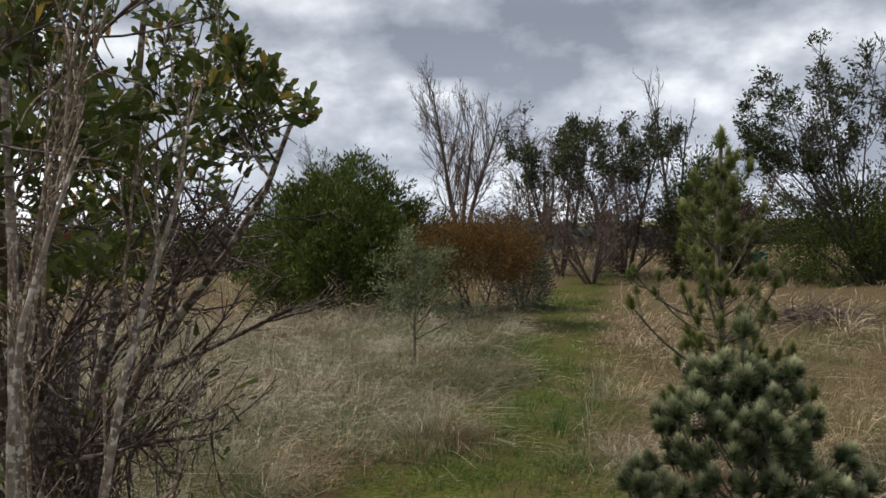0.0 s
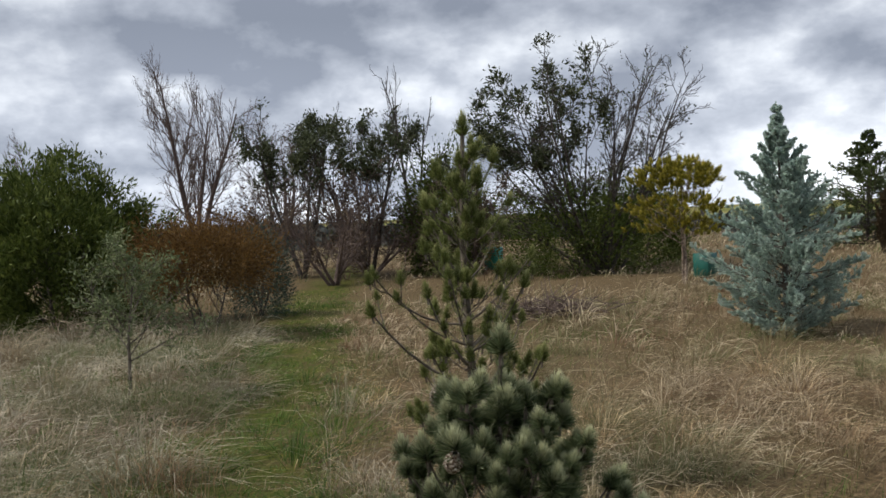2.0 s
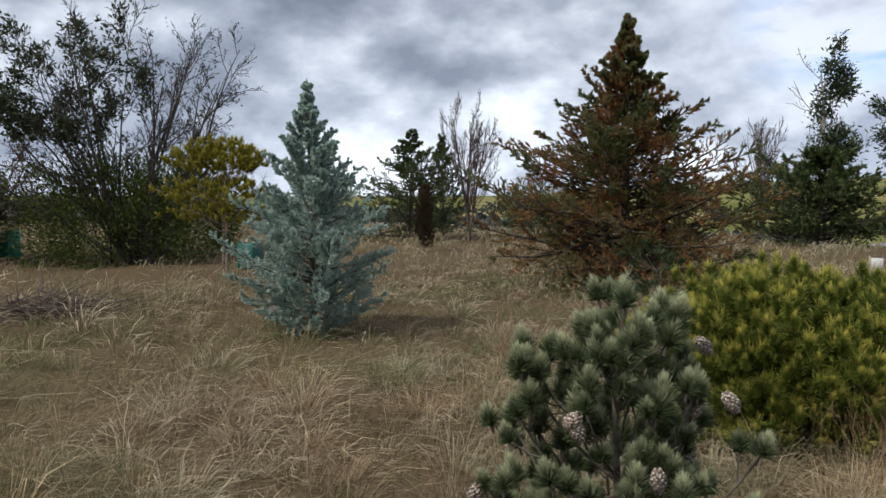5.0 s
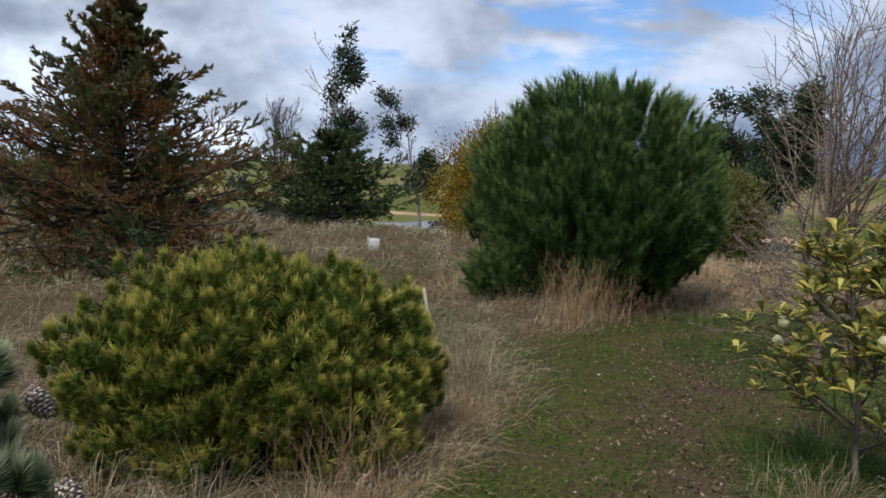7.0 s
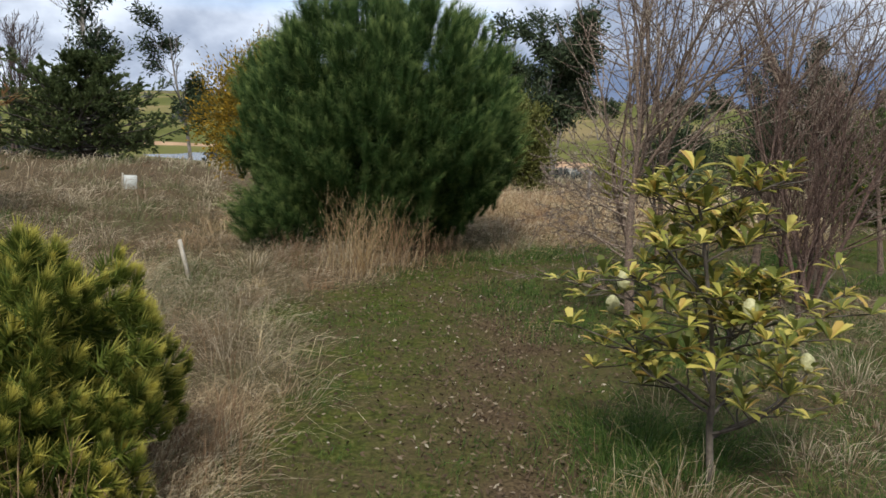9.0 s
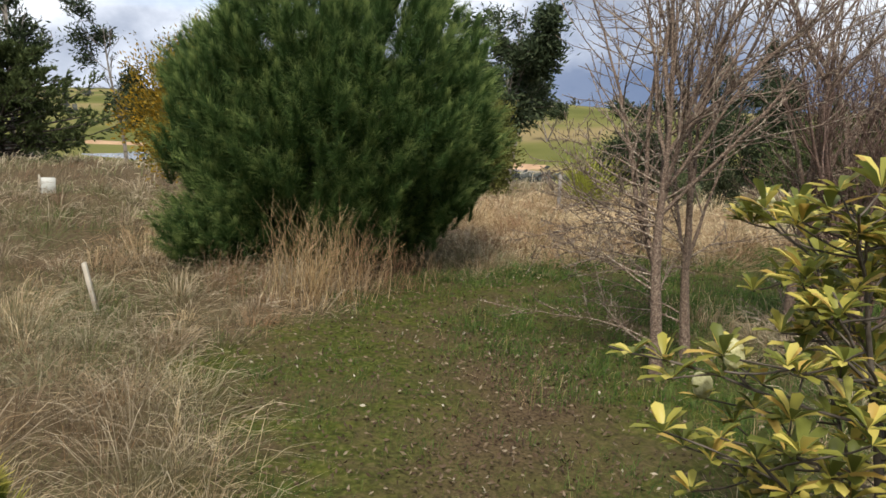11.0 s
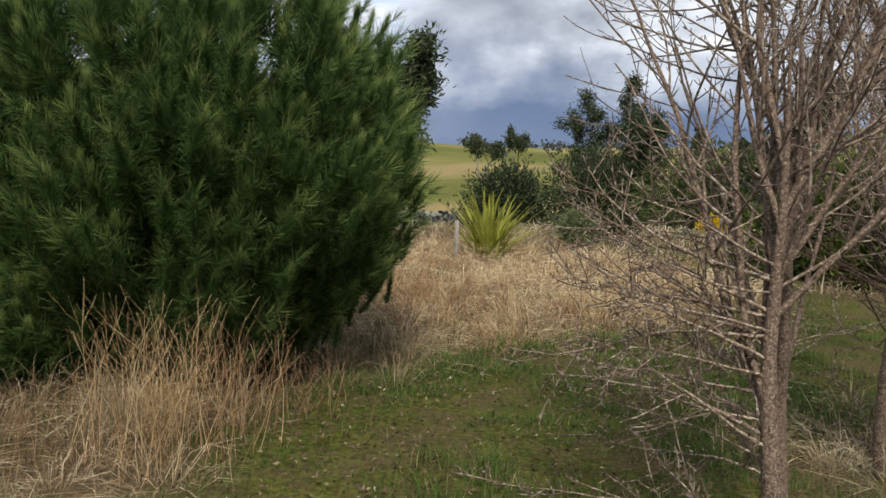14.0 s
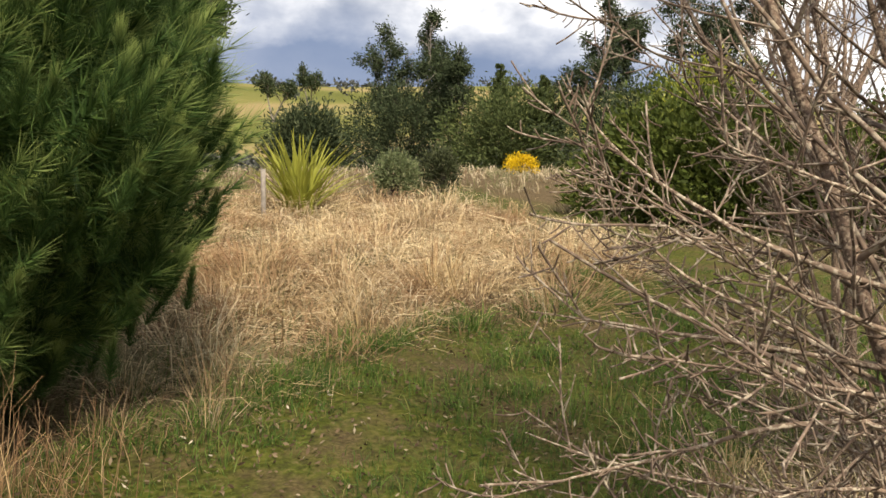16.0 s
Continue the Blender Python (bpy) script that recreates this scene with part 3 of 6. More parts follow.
def skeleton_tree(rng, stems, tall, r0, fan, n2=7, n3=5, n4=4, lo=0.3, ang=42, rise=0.35, wig=0.07, tip=0.004, l2=0.5, l3=0.5, l4=0.5, spread=0.06, thin=0.46):
    st = np.stack([rng.normal(0, spread, stems), rng.normal(0, spread, stems), np.full(stems, -0.05)], -1)
    az = np.linspace(0, 6.283, stems, endpoint=False) + rng.random(stems)
    th = np.radians(fan) * rng.uniform(0.4, 1.0, stems) if stems > 1 else np.radians([fan * 0.2])
    aim = np.stack([np.sin(th) * np.cos(az), np.sin(th) * np.sin(az), np.cos(th)], -1)
    P = path_of(st, aim, np.full(stems, tall) * rng.uniform(0.75, 1.05, stems), 10, rng, rise * 0.6, wig * 0.6)
    R = r0 * rng.uniform(0.7, 1.0, (stems, 1)) * np.linspace(1, 0.22, 10)[None]
    lv = [(P, R)]
    C, CR, s, ln = sprout(P, R, n2, lo, 0.98, ang, 10, np.full(stems, tall * l2), 8, rng, rise, wig, thin, tip * 1.5, 0.5)
    lv.append((C, CR))
    if n3:
        D, DR, s, ln3 = sprout(C, CR, n3, 0.2, 1.0, ang, 12, ln * l3, 6, rng, rise, wig * 1.3, 0.65, tip, 0.4)
        lv.append((D, DR))
        if n4:
            E_, ER, s, ln4 = sprout(D, DR, n4, 0.2, 1.0, ang, 14, ln3 * l4, 4, rng, rise * 0.7, wig * 1.5, 0.7, tip * 0.8, 0.3)
            lv.append((E_, ER))
    return lv


def clumps(lv, level, share, per, size, width, rng, spread=0.1, scatter=1.0, droop=0.0, lo=0.3, mask=None, mat=0, blunt=False):
    """Bunches of leaves towards the ends of the limbs of one level."""
    P = lv[level][0]
    pick = rng.random(len(P)) < share
    if mask is not None:
        pick &= mask(P[:, -1])
    P = P[pick]
    if len(P) == 0:
        return None
    pos, tan = along(P, lo + (1 - lo) * rng.random((len(P), per)))
    pos = pos + rng.normal(0, spread, pos.shape)
    if blunt:
        return (*paddles(pos.reshape(-1, 3), tan.reshape(-1, 3), size, width, rng, scatter), mat)
    return (*leaves(pos.reshape(-1, 3), tan.reshape(-1, 3), size, width, rng, scatter, droop=droop), mat)


def woody(t, lv, bark, pale=None):
    """Stems and limbs as parts of their own, the fine twigs as one."""
    trunks = limb_parts("trunk", *lv[0], 8, bark, t)
    per = len(lv[1][0]) // len(trunks)
    limb_parts("limb", *lv[1], 5, pale or bark, [trunks[i // per] for i in range(len(lv[1][0]))])
    if len(lv) > 2:
        part("twigwork", mesh_of("twigwork", limbs_mesh(lv[2:], (4, 3, 3)), [pale or bark]), t, smooth=True, kind="stuff")


def tree(name, label, category, x, y, seed, tall, wide, r0, bark, leaf=None, stems=1, fan=25, skel=None, leafy=(), group="", z=None, crown_label="", pale=None):
    rng = np.random.default_rng(seed)
    lv = skeleton_tree(rng, stems, tall, r0, fan, **(skel or {}))
    lv = fit_shape(lv, tall, wide)
    zz = float(height(np.array(x), np.array(y))) if z is None else z
    t = thing(name, label, category, x, y, zz, group)
    woody(t, lv, bark, pale)
    if leaf:
        got = [clumps(lv, rng=rng, **kw) for kw in leafy]
        got = [g for g in got if g]
        if got:
            part("crown", mesh_of("crown", got, leaf if isinstance(leaf, list) else [leaf]), t, crown_label, kind="stuff")
    return t, lv


def dome_points(n, rng, rx, ry, z0, z1, bulge=0.12, seedwave=0.0, inner=0.25, square=1.0):
    """Points and outward headings on a lumpy dome."""
    c = -0.75 + 1.75 * (rng.permutation(n) + rng.random(n)) / n
    a = (c + 0.75) / 1.75 * n * 2.39996 + rng.normal(0, 0.15, n)
    c = np.clip(c + rng.normal(0, 0.02, n), -0.75, 1.0)
    s = np.sqrt(1 - c * c)
    o = np.stack([s * np.cos(a), s * np.sin(a), c], -1)
    lump = 1 + bulge * np.sin(3 * a + seedwave) * s + bulge * 0.8 * np.sin(5 * a + 4 * c + seedwave * 2) + bulge * 0.6 * np.sin(9 * a - 7 * c)
    rr = lump * (1 - inner * rng.random(n) ** 2)
    zc, zr = (z0 + z1) / 2, (z1 - z0) / 2
    w = (s + 1e-6) ** (square - 1)
    return np.stack([o[:, 0] * w * rx * rr, o[:, 1] * w * ry * rr, zc + o[:, 2] * zr * rr], -1), o


def leafy_dome(name, label, category, x, y, seed, wide, tall, mat, n, per, size, width, bark=None, z0=0.0, group="", up=0.4, bulge=0.14, spread=0.12, scatter=0.9, deep=None, stems=5, stem_r=0.03, deepness=1.0):
    """A dense bush: sprays of leaves on a lumpy dome over forked stems."""
    if math.hypot(x, y) > 18:
        per, size, width = int(per * 0.6), size * 1.25, width * 1.35
    rng = np.random.default_rng(seed)
    zz = float(height(np.array(x), np.array(y)))
    t = thing(name, label, category, x, y, zz, group)
    P, o = dome_points(n, rng, wide / 2, (deep or wide) / 2, z0, tall, bulge=bulge, seedwave=seed, inner=0.5 * deepness)
    P[:, 2] = np.maximum(P[:, 2], z0 + 0.03)
    pos = (P[:, None] + rng.normal(0, spread, (n, per, 3))).reshape(-1, 3)
    pos[:, 2] = np.maximum(pos[:, 2], 0.02)
    aim = np.repeat(o + up * ZUP, per, axis=0)
    V, F = leaves(pos, aim, size, width, rng, scatter)
    part("crown", mesh_of("crown", [(V, F)], [mat]), t, kind="stuff")
    lv = skeleton_tree(rng, stems, tall * 0.8, stem_r, 45, n2=6, n3=4, n4=0, tip=0.004)
    lv = fit_shape(lv, tall * 0.75, wide * 0.62)
    woody(t, lv, bark or M_DARKBARK)
    return t


def conifer(name, label, category, x, y, seed, tall, wide, mat, bark, nb=90, ns=14, nn=26, leafl=0.03, leafw=0.012, base=0.02, rise=0.5, ang=74, tilt=30, group="", wig=0.08, sub=0.34, outline=((0, 0.8), (0.15, 1.0), (1, 0.03)), ragged=0.3, greenend=0.0):
    """A cone-shaped tree: limbs in spirals that sweep up at their ends, each a plume that narrows to its tip."""
    rng = np.random.default_rng(seed)
    zz = float(height(np.array(x), np.array(y)))
    t = thing(name, label, category, x, y, zz, group)
    tp = path_of(np.array([[0, 0, -0.05]]), np.array([[0.0, 0.0, 1.0]]), np.array([tall + 0.05]), 9, rng, 0.3, 0.012)
    tr = np.linspace(0.0155, 0.0012, 9)[None] * tall
    s = base + (0.985 - base) * (1 - (1 - (np.arange(nb) + rng.random(nb)) / nb) ** 0.85)
    pos, tan = along(tp, s[None])
    pos = pos[0]
    az = np.arange(nb) * 2.3999 + rng.normal(0, 0.35, nb)
    th = np.radians(ang + rng.normal(0, 8, nb) - tilt * s)
    aim = np.stack([np.sin(th) * np.cos(az), np.sin(th) * np.sin(az), np.cos(th)], -1)
    prof = np.interp(s, [p for p, _ in outline], [w for _, w in outline])
    ln = 0.5 * wide * prof * np.clip(rng.normal(0.93, ragged * 0.5, nb), 0.45, 1.2) / np.sin(np.clip(th, 0.6, 1.6)) ** 0.5 + 0.02
    P = path_of(pos, aim, ln, 8, rng, rise, wig)
    R = np.maximum(ln[:, None] * 0.012 * np.linspace(1, 0.15, 8)[None], 0.0015)
    C, CR, ss, cl = sprout(P, R, ns, 0.10, 1.0, 34, 8, ln * sub + 0.02, 5, rng, rise * 0.6, wig, 0.6, 0.0012, 0.82)
    D, DR, ds, dl = sprout(C, CR, 5, 0.1, 1.0, 28, 8, cl * 0.5 + 0.01, 4, rng, rise * 0.4, wig, 0.6, 0.001, 0.6)
    part("trunk", mesh_of("trunk", limbs_mesh([(tp, tr)], (8,)), [bark]), t, smooth=True)
    part("limbwork", mesh_of("limbwork", limbs_mesh([(P, R), (C, CR)], (4, 3)), [bark]), t, smooth=True, kind="stuff")
    # how far out on its limb each spray sits
    out_c = ss
    out_d = np.repeat(ss, 5)
    pieces = []
    for Q, out, k in ((C, out_c, max(3, nn // 2)), (D, out_d, max(2, nn // 3)), (P[:, 3:], np.full(len(P), 0.9), nn)):
        bp, bt = along(Q, rng.random((len(Q), k)))
        V, F, _, tip = needles(bp.reshape(-1, 3), bt.reshape(-1, 3), 2, leafl * 0.3, leafl, leafw, rng, 8, 28)
        o = np.repeat(out, k * 6)
        tip = np.clip(0.5 + (o - 0.82 + rng.normal(0, 0.12, len(o))) * greenend * 2, 0, 1) if greenend else tip
        pieces.append((V, F, 0, tip))
    lp, lt = along(tp, np.linspace(0.84, 0.995, 18)[None])
    pieces.append(needles(lp[0], lt[0], max(4, nn // 5), tall * 0.012, leafl * 0.7, leafw, rng, 15, 50))
    part("foliage", mesh_of("foliage", pieces, [mat]), t, kind="stuff")
    return t


def cone_mesh():
    V, F = [], []
    for ring in range(9):
        u = (ring + 0.5) / 9
        r = 0.022 * math.sin(math.pi * (0.12 + 0.8 * u)) + 0.003
        for j in range(8):
            a = (j + 0.5 * (ring % 2)) * math.pi / 4
            c, s = math.cos(a), math.sin(a)
            z = -0.075 * u
            o = np.array([c, s, 0])
            q = np.array([-s, c, 0])
            b = len(V)
            V += [o * r * 0.4 + [0, 0, z + 0.006], o * r + q * r * 0.42 + [0, 0, z - 0.004], o * r * 1.25 + [0, 0, z - 0.008], o * r - q * r * 0.42 + [0, 0, z - 0.004], o * r * 0.9 + [0, 0, z + 0.004]]
            F += [[b, b + 1, b + 4], [b + 1, b + 2, b + 4], [b + 2, b + 3, b + 4], [b + 3, b, b + 4], [b, b + 3, b + 2], [b, b + 2, b + 1]]
    return mesh_of("cone", [(np.array(V), np.array(F))], [M_CONE])


CONE = cone_mesh()


def aim_matrix(p, d, roll, scale=1.0):
    q = Vector(d).to_track_quat("Z", "Y").to_matrix().to_4x4()
    return Matrix.Translation(p) @ q @ Matrix.Rotation(roll, 4, "Z") @ Matrix.Diagonal((scale, scale, scale, 1))


def tuft_meshes(mat, seed, n, shoot, length, width, a0=12, a1=62, count=6):
    rng = np.random.default_rng(seed)
    out = []
    for i in range(count):
        stem = tubes(np.array([[[0, 0, -0.03], [0, 0, shoot * 0.6], [0, 0, shoot]]]), np.array([[0.006, 0.005, 0.003]]), 5)
        nd = needles(np.zeros((1, 3)), ZUP[None], n, shoot, length, width, rng, a0, a1)
        out.append(mesh_of("shoot", [nd, (*stem, 1)], [mat, M_BARK]))
    return out


def young_pine(name, label, x, y, seed, tall, wide, mat, whorls, cones, candle=0.0, shoots=170, nlen=0.075, power=0.75, low=0.06, head=(300, 0.06, 0, 58, 0.0042), old=12, top=0.93, size=(0.75, 1.25), cone_size=1.4, flare=66, rise=0.75, lift=0.9, ragged=0.22, oldlen=0.85):
    """A young pine: a leader with whorled limbs, each shoot a brush of its own."""
    rng = np.random.default_rng(seed)
    zz = float(height(np.array(x), np.array(y)))
    t = thing(name, label, "pine tree", x, y, zz)
    tp = np.array([[0, 0, -0.05], [0.02, 0.01, tall * 0.35], [0.0, 0.02, tall * 0.7], [0.02, 0.0, tall]])[None]
    P_all, R_all = [], []
    for w in range(whorls):
        s = low + (top - low) * (w + 0.3) / whorls
        k = max(3, int(round(9 - 5 * s)))
        pos, tan = along(tp, np.full((1, k), s))
        az = np.arange(k) * 6.283 / k + rng.random() * 6 + rng.normal(0, 0.25, k)
        th = np.radians(flare - 30 * s + rng.normal(0, 7, k))
        aim = np.stack([np.sin(th) * np.cos(az), np.sin(th) * np.sin(az), np.cos(th)], -1)
        ln = (0.5 * wide * (1 - s) ** power + 0.05) * rng.uniform(1 - ragged, 1 + ragged, k)
        P = path_of(pos[0] + rng.normal(0, 0.02, (k, 3)), aim, ln, 6, rng, rise, 0.06)
        P_all.append(P)
        R_all.append(np.maximum(ln[:, None] * 0.013, 0.004) * np.linspace(1, 0.5, 6)[None])
    P, R = np.concatenate(P_all), np.concatenate(R_all)
    n2 = max(1, round((shoots - len(P)) / len(P)))
    ln = np.linalg.norm(P[:, -1] - P[:, 0], axis=1)
    C, CR, _, _ = sprout(P, R, n2, 0.35, 0.95, 45, 10, np.maximum(ln * 0.36, 0.07), 4, rng, 0.8, 0.05, 0.7, 0.003, 0.3)
    part("trunk", mesh_of("trunk", limbs_mesh([(tp, np.array([[0.03, 0.022, 0.016, 0.011]]) * tall / 1.8)], (8,)), [M_BARK]), t, smooth=True)
    limbs = limb_parts("limb", P, R, 5, M_BARK, t)
    part("twigwork", mesh_of("twigwork", limbs_mesh([(C, CR)], (4,)), [M_BARK]), t, smooth=True, kind="stuff")
    tufts = tuft_meshes(mat, seed + 1, head[0], head[1], nlen, head[4], head[2], head[3])
    ends = np.concatenate([P[:, -1], C[:, -1]])
    dirs = unit(unit(np.concatenate([P[:, -1] - P[:, -2], C[:, -1] - C[:, -2]])) + lift * ZUP + rng.normal(0, 0.12, (len(P) + len(C), 3)))
    for i, (p, d) in enumerate(zip(ends, dirs)):
        if p[2] < 0.06:
            continue
        ob = part("shoot", tufts[i % len(tufts)], limbs[i if i < len(P) else (i - len(P)) // n2])
        ob.matrix_basis = aim_matrix(p - d * 0.03, d, rng.random() * 6, rng.uniform(*size))
    # older needles along the limbs and the leader
    bp, bt = along(np.concatenate([P, C[:, [0, 1, 1, 2, 3, 3]]]), np.array([[0.5, 0.8]]).repeat(len(P) + len(C), 0))
    lp, lt = along(tp, np.linspace(0.45, 0.99, 12)[None])
    part("old_needles", mesh_of("old_needles", [needles(bp.reshape(-1, 3), bt.reshape(-1, 3), old, 0.10, nlen * oldlen, 0.003, rng, 35, 70),
                                               needles(lp[0], lt[0], 40, 0.1, nlen, 0.003, rng, 30, 60)], [mat]), t, kind="stuff")
    if candle:
        ob = part("candle", tufts[0], t)
        ob.matrix_basis = aim_matrix((0.02, 0, tall - 0.02), (0.02, 0, 1), 0, 1.25 * candle)
    for i in range(cones):
        j = rng.integers(0, len(P))
        p, d = along(P[j:j + 1], np.array([[0.93]]))
        ob = part("cone", CONE, limbs[j], "brown pine cone with pale scales")
        ob.matrix_basis = Matrix.Translation(p[0, 0] + unit(p[0, 0] * [1, 1, 0]) * 0.05 + rng.normal(0, 0.02, 3)) @ Matrix.Rotation(rng.normal(0, 0.5), 4, "X") @ Matrix.Diagonal((cone_size, cone_size, cone_size, 1))
    return t


def brush_dome(name, label, x, y, seed, wide, tall, mat, groups, per, nn, nlen, nwid, shoot, z0, up, inner, bulge=0.1, deep=None, split=8, category="pine tree", lump=0.1, a0=8, a1=75, fill=0.3, lobes=(), square=1.0, outline=None, limb_r=0.012):
    """A dense rounded pine: needle brushes in clusters on bent limbs, kept in sectors."""
    rng = np.random.default_rng(seed)
    zz = float(height(np.array(x), np.array(y)))
    t = thing(name, label, category, x, y, zz)
    G, go = dome_points(groups, rng, wide / 2, (deep or wide) / 2, z0, tall, bulge=bulge, seedwave=seed * 0.7, inner=inner, square=square)
    if outline:
        # a crown whose half-width at each height is given
        u = (rng.permutation(groups) + rng.random(groups)) / groups
        hz, hr = np.array([a for a, _ in outline]), np.array([b for _, b in outline])
        zs = np.linspace(hz[0], hz[-1], 200)
        rs = np.interp(zs, hz, hr)
        cum = np.cumsum(np.hypot(1, np.gradient(rs, zs)) * (rs + 0.12))
        gz = np.interp(u, cum / cum[-1], zs)
        a = rng.permutation(groups) * 2.39996 + rng.normal(0, 0.2, groups)
        r = np.interp(gz, hz, hr) * (1 + bulge * np.sin(3 * a + gz * 2) + bulge * np.sin(7 * a - gz * 5 + 1) + 0.8 * bulge * np.sin(11 * a + gz * 8)) * (1 - inner * rng.random(groups) ** 1.5)
        slope = np.interp(gz, zs, -np.gradient(rs, zs))
        G = np.stack([r * np.cos(a), r * np.sin(a), gz + 0.05 * np.sin(5 * a + 2) + 0.05 * np.sin(9 * a)], -1)
        go = unit(np.stack([np.cos(a), np.sin(a), np.clip(slope, -0.4, 4)], -1))
    n = groups * per
    o = np.repeat(go, per, 0)
    P = np.repeat(G, per, 0) + rng.normal(0, lump, (n, 3)) * (1 - 0.4 * np.abs(o))
    P[:, 2] = np.maximum(P[:, 2], 0.08)
    ax = unit(o * 0.9 + up * ZUP + rng.normal(0, 0.28, P.shape))
    for lx, ly, lz, lr, ln_ in lobes:
        k = rng.normal(size=(ln_, 3))
        Q = np.array([lx, ly, lz]) + unit(k) * lr * rng.uniform(0.5, 1.0, (ln_, 1)) * np.array([1, 1, 0.7])
        P = np.concatenate([P, np.maximum(Q, [-9, -9, 0.06])])
        ax = np.concatenate([ax, unit(unit(k) * 0.7 + 0.8 * ZUP)])
    n = len(P)
    pick = G * 0.6
    m = len(pick)
    u = np.linspace(0, 1, 7)[None, :, None]
    foot = np.stack([rng.normal(0, 0.08, m), rng.normal(0, 0.08, m), np.full(m, 0.02)], -1)
    mid = pick * np.array([0.75, 0.75, 0.35]) + rng.normal(0, 0.05, (m, 3))
    L = foot[:, None] * (1 - u) ** 2 + 2 * mid[:, None] * u * (1 - u) + pick[:, None] * u * u
    R = np.linspace(limb_r, 0.003, 7)[None].repeat(m, 0)
    part("limbwork", mesh_of("limbwork", [(*tubes(L, R, 5), 0)], [M_DARKBARK]), t, smooth=True, kind="stuff")
    sec = ((np.arctan2(P[:, 1], P[:, 0]) + np.pi) / 6.2832 * split).astype(int) % split
    for k in range(split):
        q = sec == k
        ln = nlen * rng.uniform(0.8, 1.2, q.sum())
        part("needle_bough", mesh_of("needle_bough", [needles(P[q] - ax[q] * shoot, ax[q], nn, shoot, ln, nwid, rng, a0, a1, 0.1)], [mat]), t, kind="stuff")
    f = int(n * fill)
    old = []
    for k, w in ((0.9, nwid * 2.0), (0.78, nwid * 3.5), (0.6, nwid * 6.0)):
        Q = P[rng.permutation(n)[:f]] * np.array([k, k, k + 0.03])
        old.append(needles(Q, unit(Q * [1, 1, 0.3] + 0.6 * ZUP), nn // 5, shoot * 1.6, nlen * (1.9 - 0.8 * k) * 1.2, w, rng, 20, 88))
    part("old_needles", mesh_of("old_needles", old, [mat]), t, kind="stuff")
    return t

# ---- trees and shrubs along the first track ----


def big_banksia():
    rng = np.random.default_rng(5)
    t = thing("banksia_tree", "old banksia with leathery green leaves and lichened bare lower branches", "tree", -1.62, 3.55, 0.0)
    lv = skeleton_tree(rng, 7, 3.2, 0.05, 38, n2=13, n3=8, n4=5, lo=0.06, ang=50, rise=0.25, wig=0.1, tip=0.0026, l2=0.4, spread=0.12)
    lv = fit_shape(lv, 3.1, 3.2)
    for P, _ in lv:
        P[..., :2] *= (0.42 + 0.58 * smooth01(0.5, 1.8, P[..., 2]))[..., None]
    woody(t, lv, M_LICHEN, M_REDDARK)
    high = lambda p: p[:, 2] + 0.3 * np.sin(p[:, 0] * 5) > 1.68
    a = clumps(lv, 3, 0.62, 9, 0.078, 0.027, rng, 0.018, 0.9, mask=high, lo=0.65, blunt=True)
    b = clumps(lv, 3, 0.04, 3, 0.06, 0.022, rng, 0.015, 1.1, lo=0.5, blunt=True)
    part("crown", mesh_of("crown", [a, b], [M_BANKSIA]), t, "leathery dark green leaves with a few yellow ones", kind="stuff")


big_banksia()
tree("lichened_tree", "thin bare tree with pale lichen on its stems", "tree", -1.10, 2.2, 15, 2.9, 0.9, 0.024, M_PALESTEM, pale=M_PALETWIG, stems=3, fan=24, skel=dict(n2=7, n3=4, n4=3, lo=0.15, ang=48, rise=0.3, wig=0.2, tip=0.0025, l2=0.45))
tree("eucalypt_sapling", "slender grey-green eucalypt sapling beside the grass track", "sapling", -0.43, 8.8, 21, 1.5, 1.25, 0.026, M_BARK, M_SAPLING, stems=1,
     skel=dict(n2=16, n3=6, n4=4, lo=0.3, ang=50, rise=0.15, tip=0.002, l2=0.42), leafy=[dict(level=3, share=1.0, per=11, size=0.048, width=0.014, spread=0.04)])
leafy_dome("green_shrub", "dense rounded dark green shrub in dry grass", "shrub", -1.76, 15.1, 31, 2.8, 2.4, M_GREENBUSH, 2000, 26, 0.105, 0.03, spread=0.075, up=0.8, bulge=0.27, deepness=0.6, z0=-0.5)
leafy_dome("rust_shrub", "low rusty brown shrub on twisted pale stems", "shrub", 0.40, 13.1, 41, 1.75, 1.58, M_RUST, 1000, 24, 0.06, 0.014, bark=M_DARKBARK, spread=0.09, z0=0.62, bulge=0.24, stems=3, stem_r=0.03, deepness=0.7)
leafy_dome("blue_green_shrub", "blue-green shrub behind the rusty one", "shrub", 1.35, 15.3, 43, 1.05, 1.4, M_TEALBUSH, 420, 20, 0.06, 0.015, spread=0.09, z0=-0.3)

for k, (bx, by, bw, bh) in enumerate(((-15.5, 27.5, 5.0, 2.1), (-11.6, 29.0, 4.6, 1.9), (-8.2, 29.5, 4.2, 2.2), (-5.2, 31.0, 4.4, 2.0), (-2.4, 32.5, 4.0, 1.9))):
    leafy_dome("scrub", "dark brown thicket at the back of the field", "shrub", bx, by, 440 + k, bw, bh, M_SCRUB, 900, 16, 0.12, 0.04, spread=0.18, bulge=0.22, z0=-0.6, group="dark scrub")

